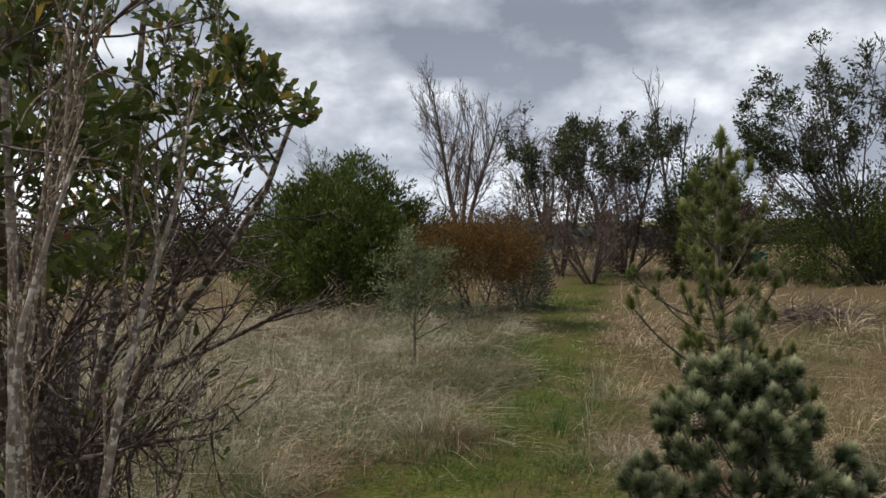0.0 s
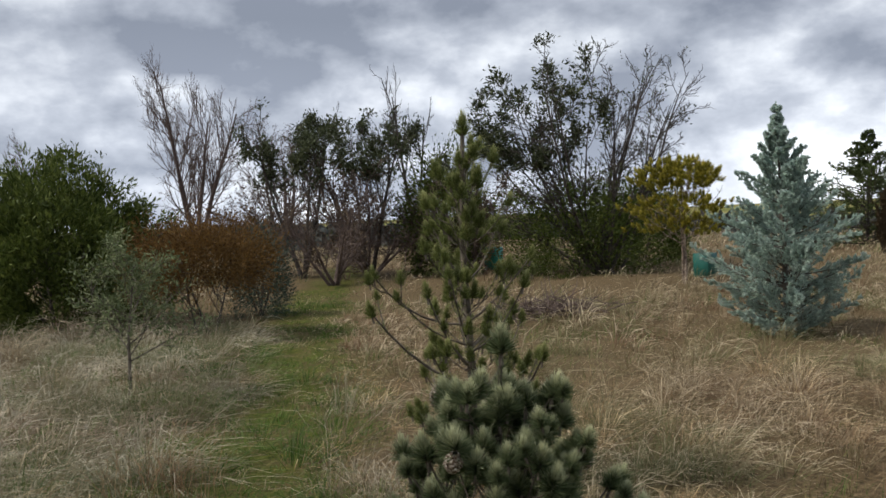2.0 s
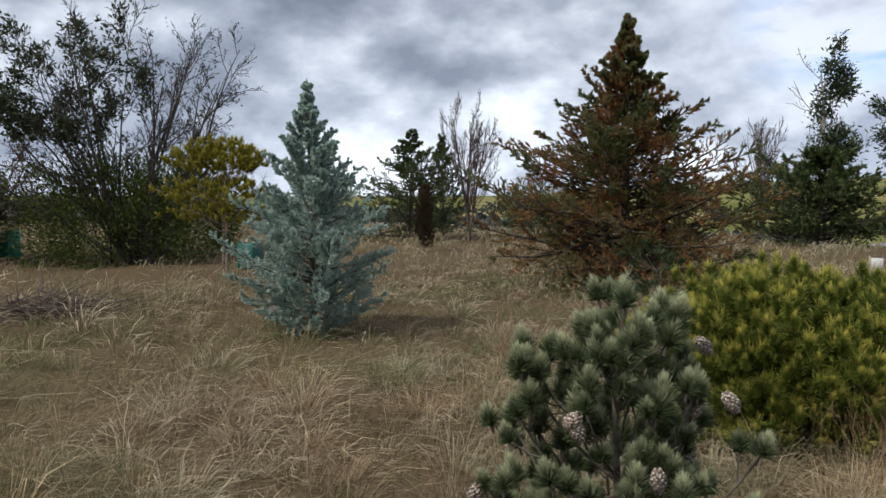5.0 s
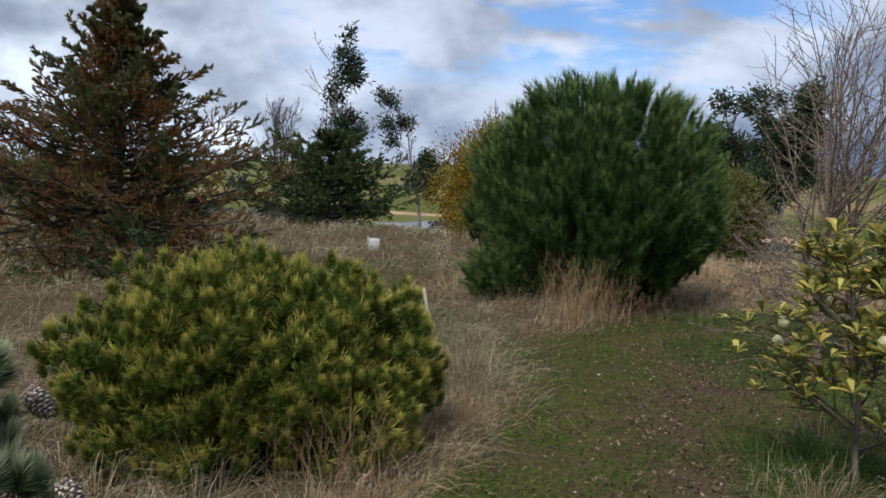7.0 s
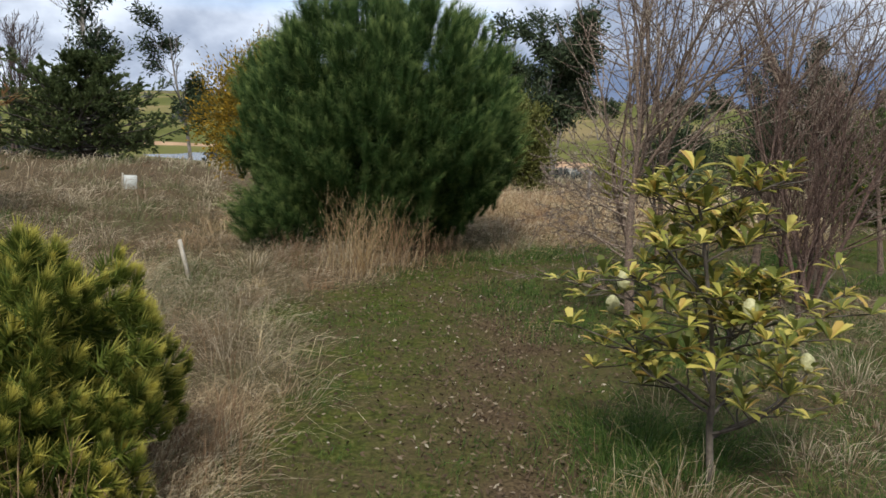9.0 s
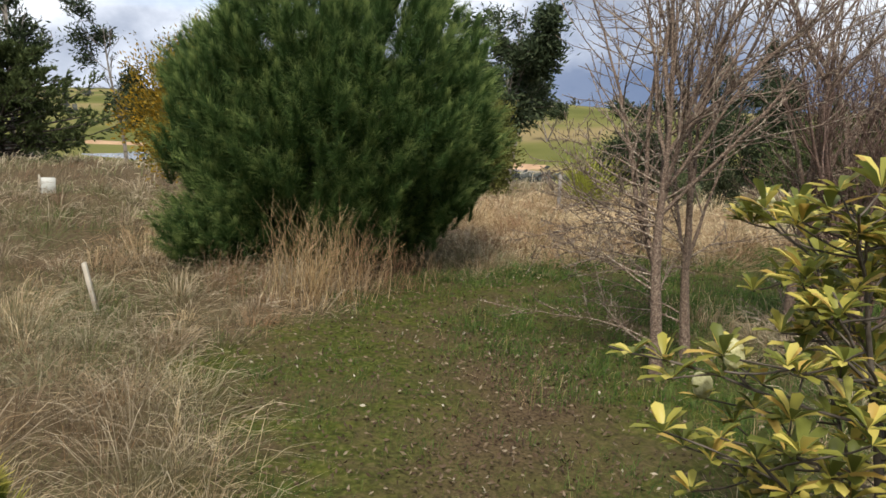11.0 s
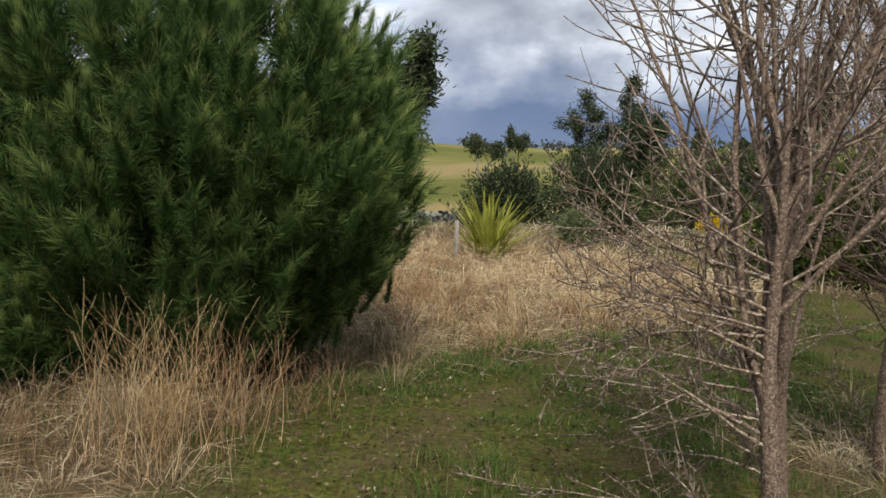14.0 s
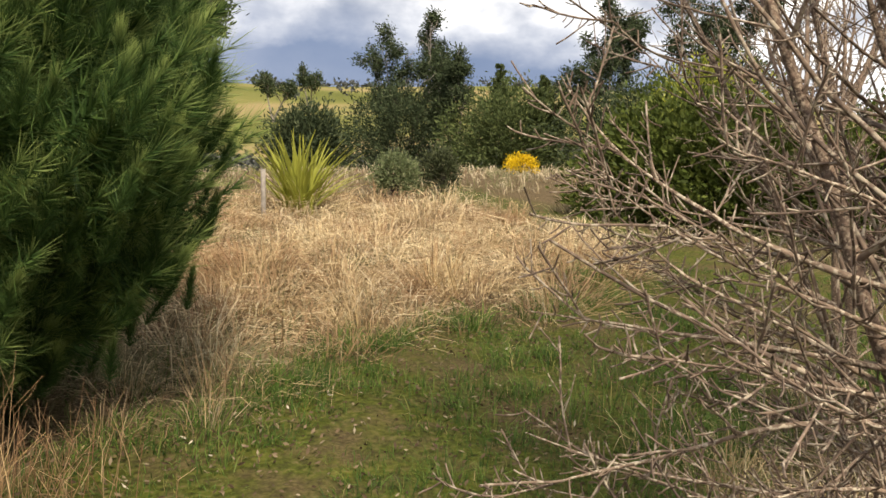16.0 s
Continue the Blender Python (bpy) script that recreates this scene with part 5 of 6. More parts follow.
def forked_tree(x, y, seed, tall, wide, r0, ups, lows, label, toward=None, trunk_h=0.9, bark=M_DARKTWIG, lean=(0.05, 0.05)):
    """A bare orchard-like tree: a short trunk, long curved boughs and low level ones."""
    rng = np.random.default_rng(seed)
    t = thing("bare_tree", label, "tree", x, y, float(height(np.array(x), np.array(y))), "bare trees by the bend")
    T = path_of(np.array([[0, 0, -0.06]]), np.array([[lean[0], lean[1], 1.0]]), np.array([trunk_h * 2.3]), 10, rng, 0.1, 0.05)
    TR = r0 * np.linspace(1.15, 0.07, 10)[None]
    s = np.concatenate([rng.uniform(0.3, 0.85, ups), rng.uniform(0.08, 0.6, lows)])
    pos, _ = along(T, s[None])
    az = np.arange(ups + lows) * 2.4 + rng.normal(0, 0.35, ups + lows)
    az = np.where(np.cos(az - 2.0) > -0.1, az - 2.4, az)   # none out over the track
    if toward is not None:
        az[ups:] = np.clip(toward + rng.normal(0, 0.8, lows), -0.5, 1.45)
    th = np.radians(np.concatenate([rng.uniform(12, 44, ups), rng.uniform(58, 92, lows)]))
    aim = np.stack([np.sin(th) * np.cos(az), np.sin(th) * np.sin(az), np.cos(th)], -1)
    ln = np.concatenate([(tall - pos[0, :ups, 2]) * rng.uniform(0.65, 1.05, ups), wide * 0.5 * rng.uniform(0.4, 0.95, lows)])
    rise = np.concatenate([np.full(ups, 0.55), np.full(lows, 0.12)])
    P = np.concatenate([path_of(pos[0, k:k + 1], aim[k:k + 1], ln[k:k + 1], 20, rng, rise[k], 0.06) for k in range(ups + lows)])
    R = r0 * np.concatenate([rng.uniform(0.28, 0.46, ups), rng.uniform(0.12, 0.22, lows)])[:, None] * np.linspace(1, 0.16, 20)[None] * rng.uniform(0.82, 1.2, (ups + lows, 20))
    C, CR, _, cl = sprout(P[:ups], R[:ups], 13, 0.12, 0.98, 44, 13, ln[:ups] * 0.38, 8, rng, 0.3, 0.07, 0.5, 0.003, 0.4)
    if lows:
        C2, CR2, _, cl2 = sprout(P[ups:], R[ups:], 7, 0.2, 0.98, 46, 14, ln[ups:] * 0.34, 8, rng, 0.15, 0.06, 0.5, 0.0026, 0.3)
        C, CR, cl = np.concatenate([C, C2]), np.concatenate([CR, CR2]), np.concatenate([cl, cl2])
    D, DR, _, dl = sprout(C, CR, 3, 0.12, 1.0, 44, 12, cl * 0.42, 5, rng, 0.2, 0.06, 0.6, 0.0019, 0.3)
    S, SR, _, _ = sprout(P, R, 26, 0.05, 0.98, 62, 16, np.full(len(P), 0.05), 3, rng, 0.3, 0.12, 0.5, 0.0022, 0.0)
    E_, ER, _, _ = sprout(C, CR, 9, 0.05, 0.98, 58, 16, np.full(len(C), 0.03), 3, rng, 0.3, 0.12, 0.6, 0.0016, 0.0)
    trunk = limb_parts("trunk", T, TR, 10, bark, t)[0]
    limb_parts("limb", P[:ups], R[:ups], 7, bark, trunk)
    limb_parts("limb", P[ups:], R[ups:], 6, M_PALETWIG, trunk)
    pieces = [(*tubes(C, CR, 5), 0), (*tubes(D, DR, 4), 0), (*tubes(S, SR, 3), 0), (*tubes(E_, ER, 3), 0)]
    part("twigwork", mesh_of("twigwork", pieces, [M_TWIG]), t, smooth=True, kind="stuff")
    return t


forked_tree(10.22, 0.42, 191, 3.6, 2.3, 0.04, 13, 22, "leafless small tree with pale lichened level branches at the bend", toward=math.radians(55))
forked_tree(10.68, 0.06, 197, 3.6, 2.4, 0.036, 9, 7, "slim leafless tree close beside the one at the bend", toward=math.radians(20))
forked_tree(11.25, -0.95, 196, 3.7, 2.8, 0.04, 10, 7, "leafless small tree with long curved branches behind the bend", trunk_h=1.1)
forked_tree(12.3, -2.0, 193, 3.5, 2.8, 0.032, 9, 5, "leafless thicket tree with upright grey branches")
forked_tree(13.3, -3.2, 194, 3.4, 2.8, 0.032, 8, 5, "leafless thicket tree deep behind the bend")

tree("thorny_shrub", "tall leafless red-brown thicket of fine upright stems", "shrub", 10.95, -1.2, 198, 2.7, 1.7, 0.022, M_REDSTEM, stems=11, fan=17, skel=dict(n2=10, n3=6, n4=4, lo=0.12, ang=26, rise=0.4, wig=0.07, tip=0.0026, l2=0.4, spread=0.22))

# ---- beyond the bend ----


def flax(x, y):
    rng = np.random.default_rng(201)
    t = thing("flax_plant", "variegated yellow flax clump with sword-shaped leaves", "flax plant", x, y, 0.0)
    for i in range(120):
        az, th = rng.random() * 6.283, math.radians(rng.uniform(1, 58))
        L = rng.uniform(0.75, 1.3)
        K = 7
        u = np.linspace(0, 1, K)
        d = np.array([math.cos(az), math.sin(az), 0])
        q = np.array([-math.sin(az), math.cos(az), 0])
        out = np.sin(th) * L * u + 0.12 * L * u ** 3
        zz = np.cos(th) * L * u - 0.10 * L * u ** 3 * (th / 0.9)
        c = np.outer(out, d) + np.outer(zz, ZUP) + rng.normal(0, 0.07, 3) * [1, 1, 0]
        w = 0.023 * np.sin(np.pi * np.clip(0.22 + 0.78 * u, 0, 1))[:, None] + 0.001
        V = np.concatenate([c - q * w, c + d * 0.012, c + q * w])
        k = np.arange(K - 1)[:, None]
        F = np.concatenate([k + np.array([[0, 1, K + 1, K]]), k + np.array([[K, K + 1, 2 * K + 1, 2 * K]])])
        part("flax_leaf", mesh_of("flax_leaf", [(V, F)], [M_FLAX]), t)


flax(21.0, -1.85)


def fence_post(x, y, h):
    t = thing("fence_post", "weathered grey timber post beside the flax", "post", x, y, -0.05)
    part("shaft", mesh_of("shaft", [(*tubes(np.array([[[0, 0, 0], [0.005, 0, h * 0.5], [0, 0.005, h - 0.01], [0, 0.005, h]]]), np.array([[0.035, 0.034, 0.033, 0.02]]), 8), 0)], [M_POST]), t)


fence_post(20.6, -1.2, 0.75)
leafy_dome("grey_shrub", "small grey-green shrub in dry grass", "shrub", 23.5, -4.5, 211, 0.75, 0.75, M_SAPLING, 260, 22, 0.06, 0.02, spread=0.06, group="small shrubs")
leafy_dome("grey_shrub", "small dark shrub in dry grass", "shrub", 24.5, -5.9, 212, 0.7, 0.8, M_DARKLEAF, 260, 22, 0.06, 0.02, spread=0.06, group="small shrubs")
leafy_dome("hedge_shrub", "broad olive green shrub beyond the bend", "shrub", 18.7, -7.2, 213, 3.4, 1.85, M_GREENBUSH, 1700, 26, 0.09, 0.036, spread=0.12, bulge=0.16, deep=2.6, z0=-0.5)
leafy_dome("hedge_shrub", "dark green shrub deep behind the bare trees", "shrub", 15.6, -8.0, 214, 3.0, 1.7, M_GREENBUSH, 1500, 26, 0.09, 0.036, spread=0.12, bulge=0.16, z0=-0.5)
leafy_dome("lime_shrub", "yellow-green shrub behind the bare trees", "shrub", 20.6, -9.2, 216, 2.2, 2.35, M_LIME, 900, 26, 0.08, 0.03, spread=0.12, bulge=0.18, z0=-0.3)
leafy_dome("yellow_flower_bush", "low bush covered in bright yellow flowers", "shrub", 34.5, -14.4, 215, 1.05, 0.6, M_YFLOWER, 160, 18, 0.07, 0.03, spread=0.07)
gum(50.0, -17.0, 221, 8.4, 4.4, "tall gum with dark drooping leaf clumps", stems=2, thr=-0.6)
gum(46.2, -18.2, 222, 5.9, 3.0, "dark gum in the row beyond the meadow", stems=2, low_mask=0.1, thr=-0.5)
gum(39.5, -21.2, 223, 7.4, 4.0, "broad gum in the row beyond the meadow", stems=2, low_mask=0.1, thr=-0.9)
gum(34.2, -22.7, 224, 7.8, 4.0, "dark gum at the end of the row", stems=2, low_mask=0.1, thr=-0.9)
gum(30.3, -0.9, 225, 5.0, 3.4, "dark gum beyond the round pine", stems=2, fan=24)
gum(36.4, -2.7, 226, 6.5, 3.4, "tall gum beyond the round pine", stems=2)
conifer("dark_conifer", "dark pointed conifer in the row beyond the meadow", "conifer", 43.4, -19.1, 227, 5.0, 3.2, M_CONIFER, M_DARKBARK, nb=80, ns=10, nn=8, leafl=0.14, leafw=0.06, ragged=0.5)
conifer("dark_conifer", "dark pointed conifer among the gums", "conifer", 41.0, -19.8, 228, 4.2, 3.0, M_CONIFER, M_DARKBARK, nb=80, ns=10, nn=8, leafl=0.14, leafw=0.06, ragged=0.5)
leafy_dome("green_shrub", "dense dark bush at the foot of the gums", "shrub", 48.0, -16.5, 241, 5.5, 4.2, M_GUM, 1100, 26, 0.18, 0.05, spread=0.25, bulge=0.22, z0=-1.0)
leafy_dome("green_shrub", "dense dark bush in the row beyond the meadow", "shrub", 41.5, -18.6, 242, 5.5, 3.6, M_CONIFER, 1100, 26, 0.16, 0.05, spread=0.25, bulge=0.22, z0=-1.0)
leafy_dome("green_shrub", "dense dark bush at the end of the row", "shrub", 34.0, -20.5, 243, 6.5, 3.4, M_GUM, 1100, 26, 0.16, 0.05, spread=0.25, bulge=0.22, z0=-1.0)
leafy_dome("green_shrub", "round grey-green bush below the hill", "shrub", 44.0, -9.9, 229, 2.9, 2.7, M_GUM, 900, 24, 0.18, 0.05, spread=0.25, bulge=0.2, z0=-0.6)
for k, (hx, hy) in enumerate(((205, -66), (188, -52), (214, -40))):
    tree("gum_tree", "far gum on the crest of the hill", "tree", hx, hy, 240 + k, 11 - k, 9, 0.3, M_GUMBARK, M_GUM, stems=2, fan=30, skel={**GUMSKEL, "tip": 0.03, "lo": 0.5},
         leafy=[dict(level=2, share=0.8, per=26, size=0.7, width=0.3, spread=0.5, mask=lambda p: p[:, 2] > 6)], group="gum trees")

sheet("water", 119, 3, 20, 36, 0.0, -4.5, water_material(), "pale dam water", "water")


def clay_bank():
    y = np.linspace(-40, 46, 60)
    prof = [(-6, -1.2), (-2, 0.6), (0, 1.1), (3, 1.2), (6, 0.4), (9, -1.0)]
    V = np.array([[144 + 3 * math.sin(v * 0.07) + a - 0.002 * v * v, v, -4.3 + 0.3 * b * (1 + 0.25 * math.sin(v * 0.31))] for v in y for a, b in prof])
    k = np.arange(60 * 6).reshape(60, 6)
    F = np.stack([k[:-1, :-1], k[1:, :-1], k[1:, 1:], k[:-1, 1:]], -1).reshape(-1, 4)
    tagged(new("clay_bank", mesh_of("clay_bank", [(V, F)], [bank_material()])), "bare orange clay bank of the dam", "bank", kind="structure")


clay_bank()


def far_woods():
    rng = np.random.default_rng(250)
    n = 2400
    az = rng.uniform(-1.9, 2.6, n)
    d = rng.uniform(180, 460, n)
    keep = (az > 0.75) | (rng.random(n) < 0.06) | (d > 430)
    az, d = az[keep], d[keep]
    x, y = d * np.cos(az), d * np.sin(az)
    z = height(x, y)
    n = len(x)
    per = 28
    s = rng.uniform(2.5, 5.0, n)
    off = rng.normal(0, 0.42, (n, per, 3)) * np.stack([s, s, s * 0.6], -1)[:, None]
    pos = np.stack([x, y, z + s * 0.5], -1)[:, None] + off
    V, F = leaves(pos.reshape(-1, 3), rng.normal(size=(n * per, 3)), 2.0, 1.4, rng, 1.0)
    m = 1100
    az, d = rng.uniform(0.38, 2.7, m), rng.uniform(46, 95, m)
    x, y = d * np.cos(az), d * np.sin(az)
    s = rng.uniform(0.6, 1.2, m)
    off = rng.normal(0, 0.45, (m, 40, 3)) * np.stack([s, s, s * 0.55], -1)[:, None]
    pos = np.stack([x, y, height(x, y) + s * 0.35], -1)[:, None] + off
    V2, F2 = leaves(pos.reshape(-1, 3), rng.normal(size=(m * 40, 3)), 0.7, 0.42, rng, 1.0)
    F = np.concatenate([F, F2 + len(V)])
    V = np.concatenate([V, V2])
    # scrub along the near side of the dam, open where the water shows
    m = 420
    az = np.concatenate([rng.uniform(a, b, m // 4) for a, b in ((-0.62, -0.33), (-0.22, -0.08), (0.36, 0.6), (0.19, 0.25))])
    d = rng.uniform(70, 96, len(az))
    x, y = d * np.cos(az), d * np.sin(az)
    s = rng.uniform(0.9, 1.9, len(az))
    off = rng.normal(0, 0.45, (len(az), 44, 3)) * np.stack([s, s, s * 0.6], -1)[:, None]
    pos = np.stack([x, y, height(x, y) + s * 0.4], -1)[:, None] + off
    V3, F3 = leaves(pos.reshape(-1, 3), rng.normal(size=(len(az) * 44, 3)), 0.6, 0.36, rng, 1.0)
    F = np.concatenate([F, F3 + len(V)])
    V = np.concatenate([V, V3])
    tagged(new("far_woods", mesh_of("far_woods", [(V, F)], [M_FARWOOD])), "distant dark woods across the valley", "woods", kind="stuff")


far_woods()

# ---- grass ----


def blades(x, y, n, tall, wide, rng, lean=0.45, spread=0.05, bend=0.5, wind=(0.18, -0.1), burst=0.0):
    """n bent blades on each tuft: two triangles each and a pointed end."""
    B = len(x)
    z = height(x, y)
    p = np.stack([x, y, z - 0.01], -1)[:, None] + np.concatenate([rng.normal(0, 1, (B, n, 2)) * np.asarray(spread).reshape(-1, 1, 1), np.zeros((B, n, 1))], -1)
    az = rng.random((B, n)) * 6.283
    th = np.abs(rng.normal(0, lean, (B, n)))
    if burst:
        o = p[..., :2] - np.stack([x, y], -1)[:, None]
        az = np.arctan2(o[..., 1], o[..., 0]) + rng.normal(0, 0.5, (B, n))
        th = burst * np.minimum(np.hypot(o[..., 0], o[..., 1]) / np.asarray(spread).reshape(-1, 1), 1.8) * rng.uniform(0.5, 1.2, (B, n))
    d = np.stack([np.sin(th) * np.cos(az) + wind[0], np.sin(th) * np.sin(az) + wind[1], np.cos(th)], -1)
    L = (np.asarray(tall).reshape(-1, 1) * rng.uniform(0.45, 1.15, (B, n)))[..., None]
    h = unit(d * np.array([1, 1, 0.0]) + 1e-6)
    q = np.stack([-h[..., 1], h[..., 0], np.zeros((B, n))], -1)
    q = unit(q + rng.normal(0, 0.6, q.shape))
    w = np.asarray(wide).reshape(-1, 1, 1) * rng.uniform(0.6, 1.3, (B, n, 1)) * 0.5
    m = p + d * L * 0.55
    e = m + unit(d + h * bend * rng.random((B, n, 1)) * 2 - ZUP * bend * rng.random((B, n, 1))) * L * 0.5
    e[..., 2] = np.maximum(e[..., 2], p[..., 2] + 0.015)
    V = np.stack([p - q * w, p + q * w, m + q * w * 0.8, m - q * w * 0.8, e], 2).reshape(-1, 3)
    k = np.arange(B * n)[:, None] * 5
    F = np.concatenate([k + np.array([[0, 1, 2]]), k + np.array([[0, 2, 3]]), k + np.array([[3, 2, 4]])])
    tone = rng.uniform(0.2, 1.25, (B, 1, 1)) * rng.uniform(0.75, 1.1, (B, n, 1)) * np.array([0.25, 0.25, 0.8, 0.8, 1.1])
    return V, F, 0, np.clip(tone, 0, 1)


WALKLINE = np.array([(-0.1, 0.1), (0.1, 0.8), (0.4, 1.1), (1.6, 1.9), (3.4, 2.0), (5.3, 2.2), (7.3, 2.4), (9.5, 2.0)])


def off_walk(x, y):
    best = np.full(np.shape(x), 99.0)
    for (x0, y0), (x1, y1) in zip(WALKLINE, WALKLINE[1:]):
        dx, dy = x1 - x0, y1 - y0
        t = np.clip(((x - x0) * dx + (y - y0) * dy) / (dx * dx + dy * dy), 0, 1)
        best = np.minimum(best, np.hypot(x - x0 - t * dx, y - y0 - t * dy))
    return best


def scatter_ring(n, lo, hi, rng, box):
    x, y = rng.uniform(box[0], box[1], n), rng.uniform(box[2], box[3], n)
    d = off_walk(x, y)
    k = (d >= lo) & (d < hi)
    return x[k], y[k], d[k]


def patchy(x, y, a, b, f=0.55):
    return 0.5 + 0.28 * hump(x, y, f, a, b) + 0.22 * hump(x, y, f * 2.7, b, a)


def grass_field(name, label, mat, n, lo, hi, box, per, tall, wide, spread, seed, dens, lean=0.45, bend=0.5, burst=0.0):
    rng = np.random.default_rng(seed)
    x, y, d = scatter_ring(n, lo, hi, rng, box)
    k = rng.random(len(x)) < dens(x, y)
    x, y, d = x[k], y[k], d[k]
    wide = wide * np.clip(0.6 + 0.9 * (d - lo) / (hi - lo), 0.6, 1.2)
    t = tall * (0.45 + 0.5 * patchy(x, y, 0.3, 1.1) + 0.55 * patchy(x, y, 2.3, 0.4, 1.9)) * rng.uniform(0.5, 1.35, len(x))
    tagged(new(name, mesh_of(name, [blades(x, y, per, t, wide, rng, lean, spread, bend, burst=burst)], [mat])), label, "grass", kind="stuff")


NEAR, MID, FAR = (-6, 16, -7, 10), (-12, 26, -12, 20), (-25, 55, -30, 50)
# pale grass gives way to green here, partly to paint the trees' shade
shaded = lambda x, y: smooth01(6.2, 7.0, x) * smooth01(11.2, 10.2, x) * smooth01(-2.2, -1.4, y) * smooth01(1.1, 0.7, y)
wild = lambda x, y: (1 - lawn(x, y)) * (1 - 0.7 * shaded(x, y)) * (0.45 + 0.35 * patchy(x, y, 2.0, 0.7) + 0.3 * patchy(x, y, 0.9, 2.7, 2.2))
straw_at = lambda x, y: (1 - lawn(x, y)) * smooth01(13.2, 14.6, x + 0.2 * y) * smooth01(24, 20, x) * smooth01(5.5, 3, y) * smooth01(-5, -3, y) * smooth01(1.35, 1.75, np.hypot(x - 14.05, y - 2.58))
grass_field("thatch", "matted low dry grass between the tussocks", M_THATCH, 30000, 0.35, 4.5, NEAR, 10, 0.16, 0.0042, 0.08, 301, wild, lean=1.0, bend=1.0)
grass_field("dry_grass", "dry brown grass tussocks leaning over", M_DRY, 4600, 0.35, 5, NEAR, 85, 0.42, 0.0034, 0.085, 312, wild, bend=1.4, burst=0.95)
grass_field("straw_grass", "pale straw tussocks in the dry grass", M_STRAW, 1000, 0.5, 5, NEAR, 90, 0.38, 0.0032, 0.07, 313, wild, bend=1.4, burst=0.95)
grass_field("dry_stalks", "tall pale dry stalks standing out of the grass", M_STRAW, 1600, 0.5, 6, NEAR, 4, 0.4, 0.003, 0.06, 311, lambda x, y: (1 - lawn(x, y)) * smooth01(0.5, 0.8, patchy(x, y, 1.4, 0.2, 1.1)), lean=0.4, bend=0.5)
grass_field("thatch", "matted dry grass further off", M_THATCH, 26000, 4.5, 11, MID, 8, 0.2, 0.0075, 0.10, 302, wild, lean=0.9, bend=0.9)
grass_field("dry_grass", "dry brown grass tussocks further off", M_DRY, 7000, 5, 12, MID, 38, 0.42, 0.0085, 0.11, 314, wild, bend=1.4, burst=0.95)
grass_field("dry_grass", "dry brown grass at the back of the meadow", M_DRY, 17000, 11, 40, FAR, 11, 0.38, 0.024, 0.22, 303, wild, lean=0.7, bend=0.8)
grass_field("straw_grass", "pale golden straw-like tussocks beyond the bend", M_STRAW, 1500, 2.5, 14, (12, 25, -6, 7), 190, 0.56, 0.0072, 0.22, 304, lambda x, y: straw_at(x, y) * (0.2 + 0.8 * smooth01(0.35, 0.6, patchy(x, y, 1.3, 0.6, 1.6))), bend=1.8, burst=1.4)
grass_field("thatch", "matted brown grass among the straw tussocks", M_THATCH, 14000, 2.5, 14, (12, 25, -6, 7), 12, 0.15, 0.006, 0.10, 315, straw_at, lean=1.1, bend=1.0)
grass_field("green_grass", "green blades among the dry grass", M_GREENGRASS, 16000, 0.4, 11, MID, 10, 0.17, 0.005, 0.07, 305, lambda x, y: (1 - lawn(x, y)) * smooth01(0.42, 0.7, patchy(x, y, 4.0, 2.0, 0.9)))
grass_field("track_grass", "short mown green grass of the track", M_GREENGRASS, 80000, 0.0, 6, NEAR, 9, 0.06, 0.0035, 0.05, 306, lambda x, y: lawn(x, y) * smooth01(0.25, 0.75, patchy(x, y, 1.0, 3.0, 2.4)) * (1 - 0.8 * littered(x, y)), lean=0.7)
grass_field("track_grass", "tufts of longer green grass on the track", M_GREENGRASS, 14000, 0.2, 9, (-6, 18, -7, 10), 30, 0.10, 0.0048, 0.06, 308, lambda x, y: lawn(x, y) * (1 - 0.9 * littered(x, y)) * smooth01(0.5, 0.68, patchy(x, y, 2.6, 0.4, 3.3)), bend=1.1, burst=0.8)
grass_field("track_grass", "short green grass of the track further off", M_GREENGRASS, 26000, 6, 22, MID, 9, 0.075, 0.008, 0.09, 307, lambda x, y: lawn(x, y), lean=0.7)


grass_field("dry_grass", "tall arching grey-brown tussocks beside the first track", M_GREYGRASS, 1000, 0.6, 12, (-5, 1.4, 2, 14), 110, 0.58, 0.004, 0.12, 330, lambda x, y: 1 - lawn(x, y), bend=1.7, burst=1.25)
grass_field("green_grass", "dark green tussocks beside the first track", M_GREENGRASS, 420, 0.6, 10, (-5, 1.4, 2, 12), 90, 0.3, 0.005, 0.10, 331, lambda x, y: 1 - 0.6 * lawn(x, y), bend=1.2, burst=1.0)
grass_field("straw_grass", "pale dry grass standing before the low pine", M_STRAW, 120, 0.2, 3, (5.5, 8.1, 2.85, 3.3), 40, 0.26, 0.0036, 0.07, 332, lambda x, y: np.ones_like(x), bend=1.3, burst=0.9)
grass_field("verge_grass", "green tufts along the ragged edge of the straw", M_GREENGRASS, 2600, 1.5, 9, (12, 16.5, -3, 2.0), 26, 0.2, 0.0055, 0.07, 333, lambda x, y: lawn(x, y) * (1 - lawn(x, y)) * 3.6 * smooth01(0.35, 0.6, patchy(x, y, 1.2, 0.4, 1.7)), bend=1.0, burst=0.8)
grass_field("dry_grass", "reddish brown tussocks among the pale straw", M_STALK, 420, 2.5, 14, (12, 25, -6, 7), 90, 0.5, 0.007, 0.16, 334, lambda x, y: straw_at(x, y) * smooth01(0.4, 0.7, patchy(x, y, 0.7, 1.6, 1.1)), bend=1.6, burst=1.1)
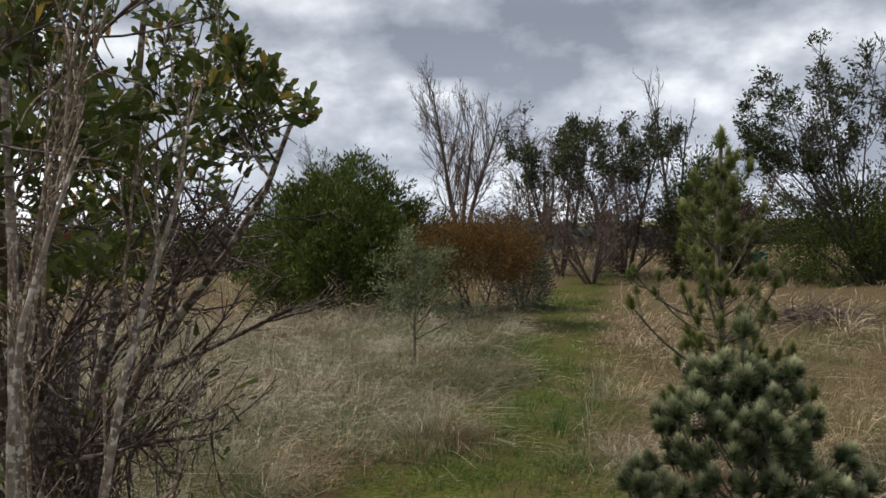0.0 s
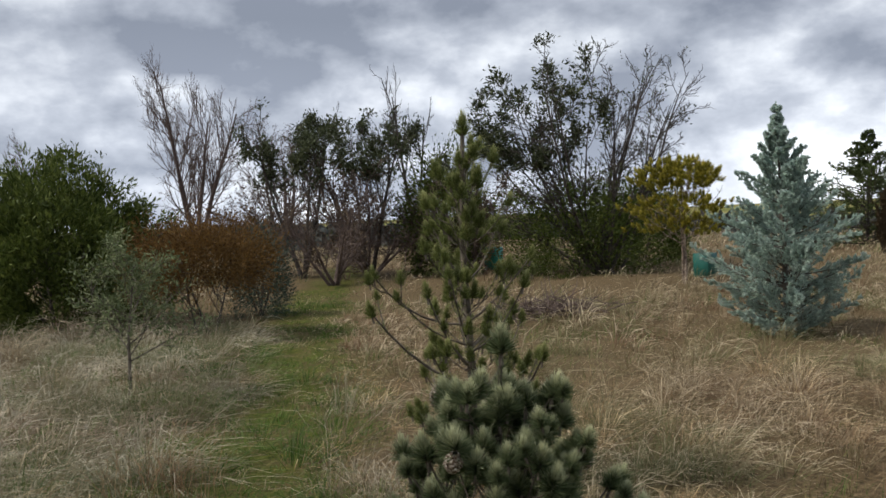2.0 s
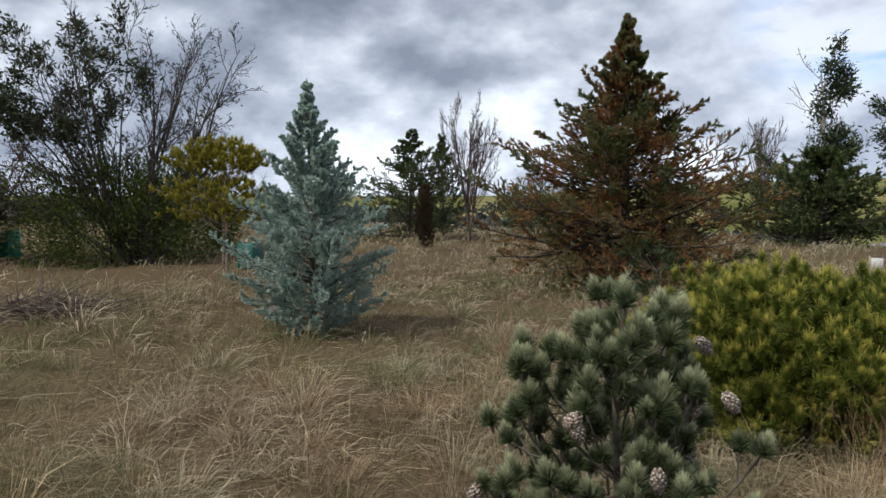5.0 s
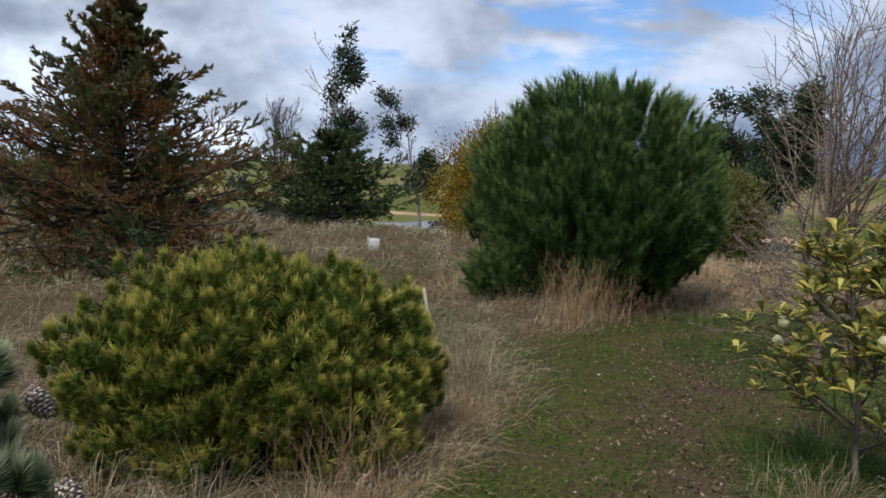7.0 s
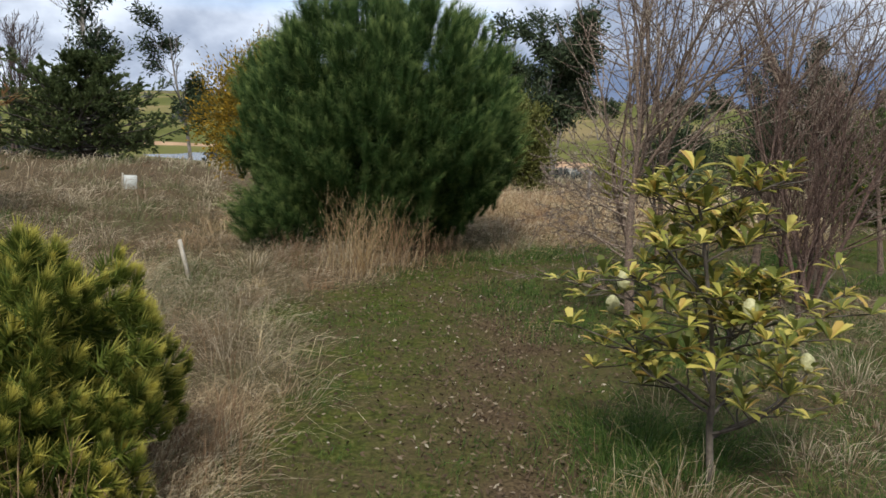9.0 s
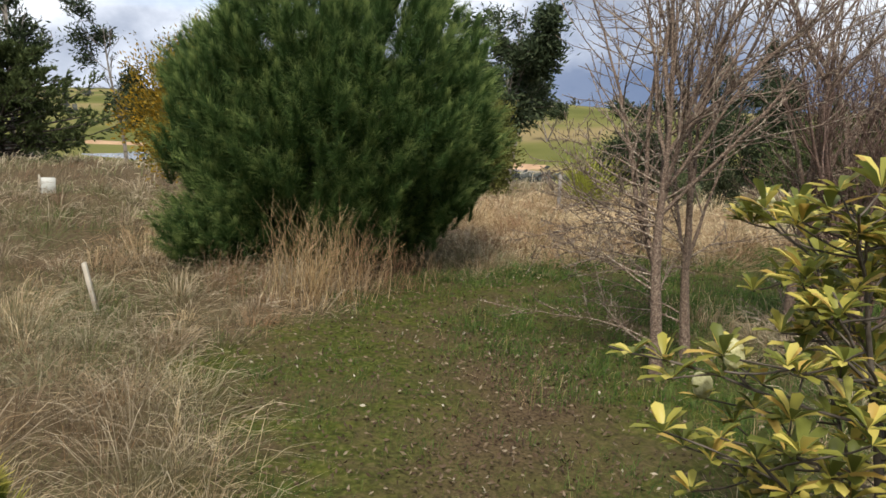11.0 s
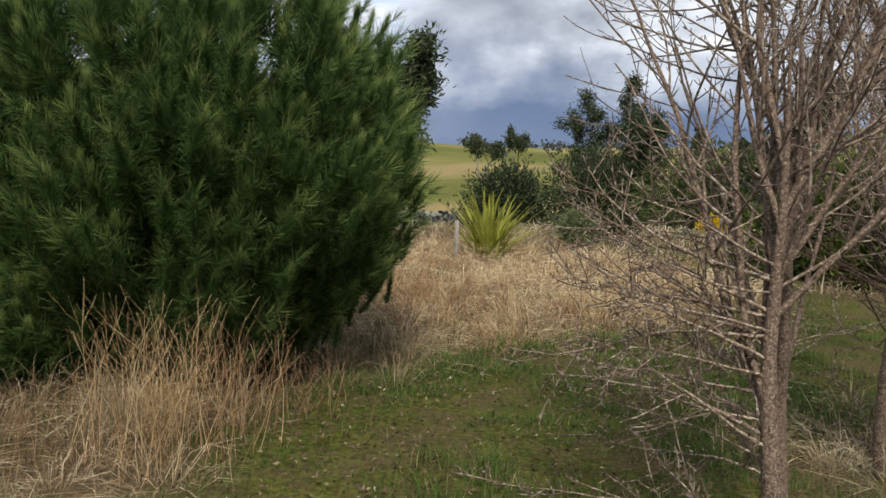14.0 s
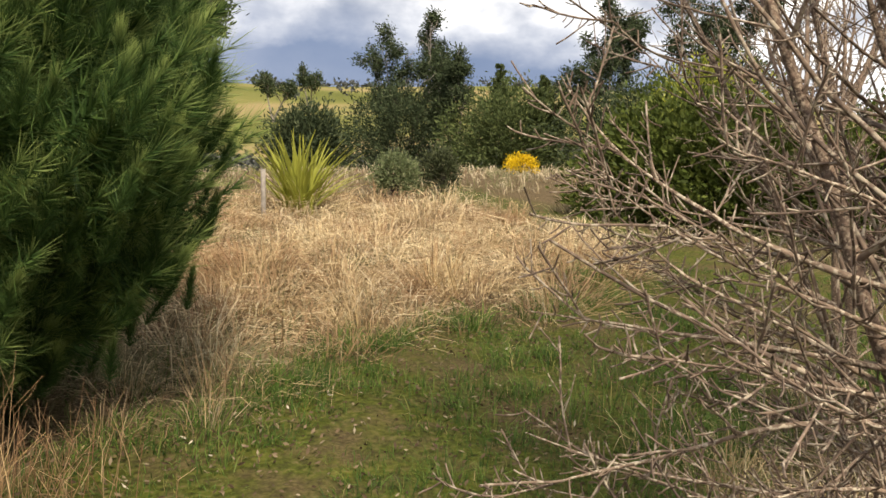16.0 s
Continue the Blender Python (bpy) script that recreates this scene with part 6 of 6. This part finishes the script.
grass_field("flattened_grass", "pale dry wisps lying in the green track", M_DRY, 9000, 0.3, 16, (-6, 6, 1.5, 20), 12, 0.14, 0.0042, 0.09, 319, lambda x, y: lawn(x, y) * smooth01(0.35, 0.7, patchy(x, y, 3.1, 0.9, 1.5)) * smooth01(4, 2, x), lean=1.0, bend=1.0)
grass_field("track_grass", "longer green grass in the middle of the track", M_GREENGRASS, 9000, 1.0, 16, (-6, 4, 2, 20), 16, 0.12, 0.006, 0.08, 320, lambda x, y: lawn(x, y) * smooth01(0.4, 0.7, patchy(x, y, 0.6, 2.2, 1.8)), lean=0.7)
grass_field("verge_grass", "lush green tufts along the edge of the track", M_GREENGRASS, 7000, 0.3, 8, (6.6, 15, -2.5, 2.2), 22, 0.13, 0.005, 0.06, 316,
            lambda x, y: (lawn(x, y) * (1 - lawn(x, y)) * 3.0 + 0.35 * lawn(x, y)) * smooth01(1.9, 1.2, y) * smooth01(0.35, 0.65, patchy(x, y, 0.8, 1.9, 1.6)), lean=0.6, bend=0.7)
grass_field("green_grass", "low green grass and weeds beside the young banksia", M_GREENGRASS, 1500, 0.2, 9, (6.2, 11.2, -2.2, 1.1), 40, 0.13, 0.0045, 0.10, 335, lambda x, y: shaded(x, y) * (1 - lawn(x, y)), bend=1.1, burst=0.9)
grass_field("verge_grass", "dark green tussocks round the young banksia", M_GREENGRASS, 34, 0.2, 8, (7.3, 8.0, 0.6, 1.25), 80, 0.24, 0.005, 0.08, 318, lambda x, y: np.ones_like(x), bend=0.9, burst=0.7)
grass_field("flattened_grass", "pale flattened grass spilling over the edge of the track", M_STRAW, 5000, 0.2, 8, NEAR, 22, 0.24, 0.0036, 0.09, 317,
            lambda x, y: lawn(x, y) * (1 - lawn(x, y)) * 3.0, lean=1.15, bend=1.2)


def stalk_clump(x, y, seed, n, tall, label, mat=M_STALK):
    rng = np.random.default_rng(seed)
    st = np.stack([rng.normal(0, 0.16, n), rng.normal(0, 0.16, n), np.zeros(n)], -1)
    aim = np.stack([rng.normal(0, 0.22, n), rng.normal(0, 0.22, n), np.ones(n)], -1)
    P = path_of(st, aim, tall * rng.uniform(0.4, 1.0, n), 5, rng, 0.0, 0.1)
    R = np.full((n, 1), 0.0022) * np.linspace(1, 0.35, 5)[None]
    C, CR, _, _ = sprout(P, R, 2, 0.5, 0.95, 35, 10, np.full(n, tall * 0.22), 4, rng, 0.2, 0.1, 0.7, 0.001)
    ob = new("stalk_clump", mesh_of("stalk_clump", [(*tubes(P, R, 3), 0), (*tubes(C, CR, 3), 0)], [mat]))
    ob.matrix_world = pose(x, y, float(height(np.array(x), np.array(y))) - 0.01)
    tagged(ob, label, "weed stalks", "weed stalks", "stuff")


stalk_clump(12.15, 2.7, 321, 85, 0.9, "tall golden dead weed stalks in front of the round pine", M_GOLDSTALK)
stalk_clump(12.4, 2.35, 322, 60, 0.7, "reddish dead weed stalks under the round pine")
stalk_clump(12.6, 1.95, 323, 45, 0.5, "short dead weed stalks under the round pine")
stalk_clump(12.2, 3.3, 324, 35, 0.5, "dead weed stalks beside the round pine")
stalk_clump(6.1, 3.15, 327, 60, 0.55, "dry weed stalks before the low mountain pine")
stalk_clump(7.2, 2.95, 328, 50, 0.5, "dry weed stalks at the foot of the low pine")
stalk_clump(12.0, 2.5, 329, 60, 0.75, "golden dry stalks standing before the round pine", M_GOLDSTALK)
stalk_clump(1.15, 4.25, 325, 120, 0.5, "pale dry grass stalks beside the young pine")
stalk_clump(-0.05, 5.9, 326, 60, 0.42, "grey-green weed tuft on the track's edge")


def litter():
    rng = np.random.default_rng(310)
    x, y, d = scatter_ring(170000, 0.0, 6, rng, (-2, 17, -5, 5))
    k = (rng.random(len(x)) < lawn(x, y) * (0.3 * smooth01(2.0, 4.0, x) + 0.8 * littered(x, y)))
    x, y = x[k], y[k]
    pos = np.stack([x, y, height(x, y) + rng.uniform(0.01, 0.04, len(x))], -1)
    a = rng.random(len(x)) * 6.283
    V, F = leaves(pos, np.stack([np.cos(a), np.sin(a), np.full(len(x), 0.1)], -1), 0.032, 0.013, rng, 1.0)
    tagged(new("leaf_litter", mesh_of("leaf_litter", [(V, F)], [M_LITTER])), "fallen dry leaves scattered over the track", "leaf litter", kind="stuff")


litter()
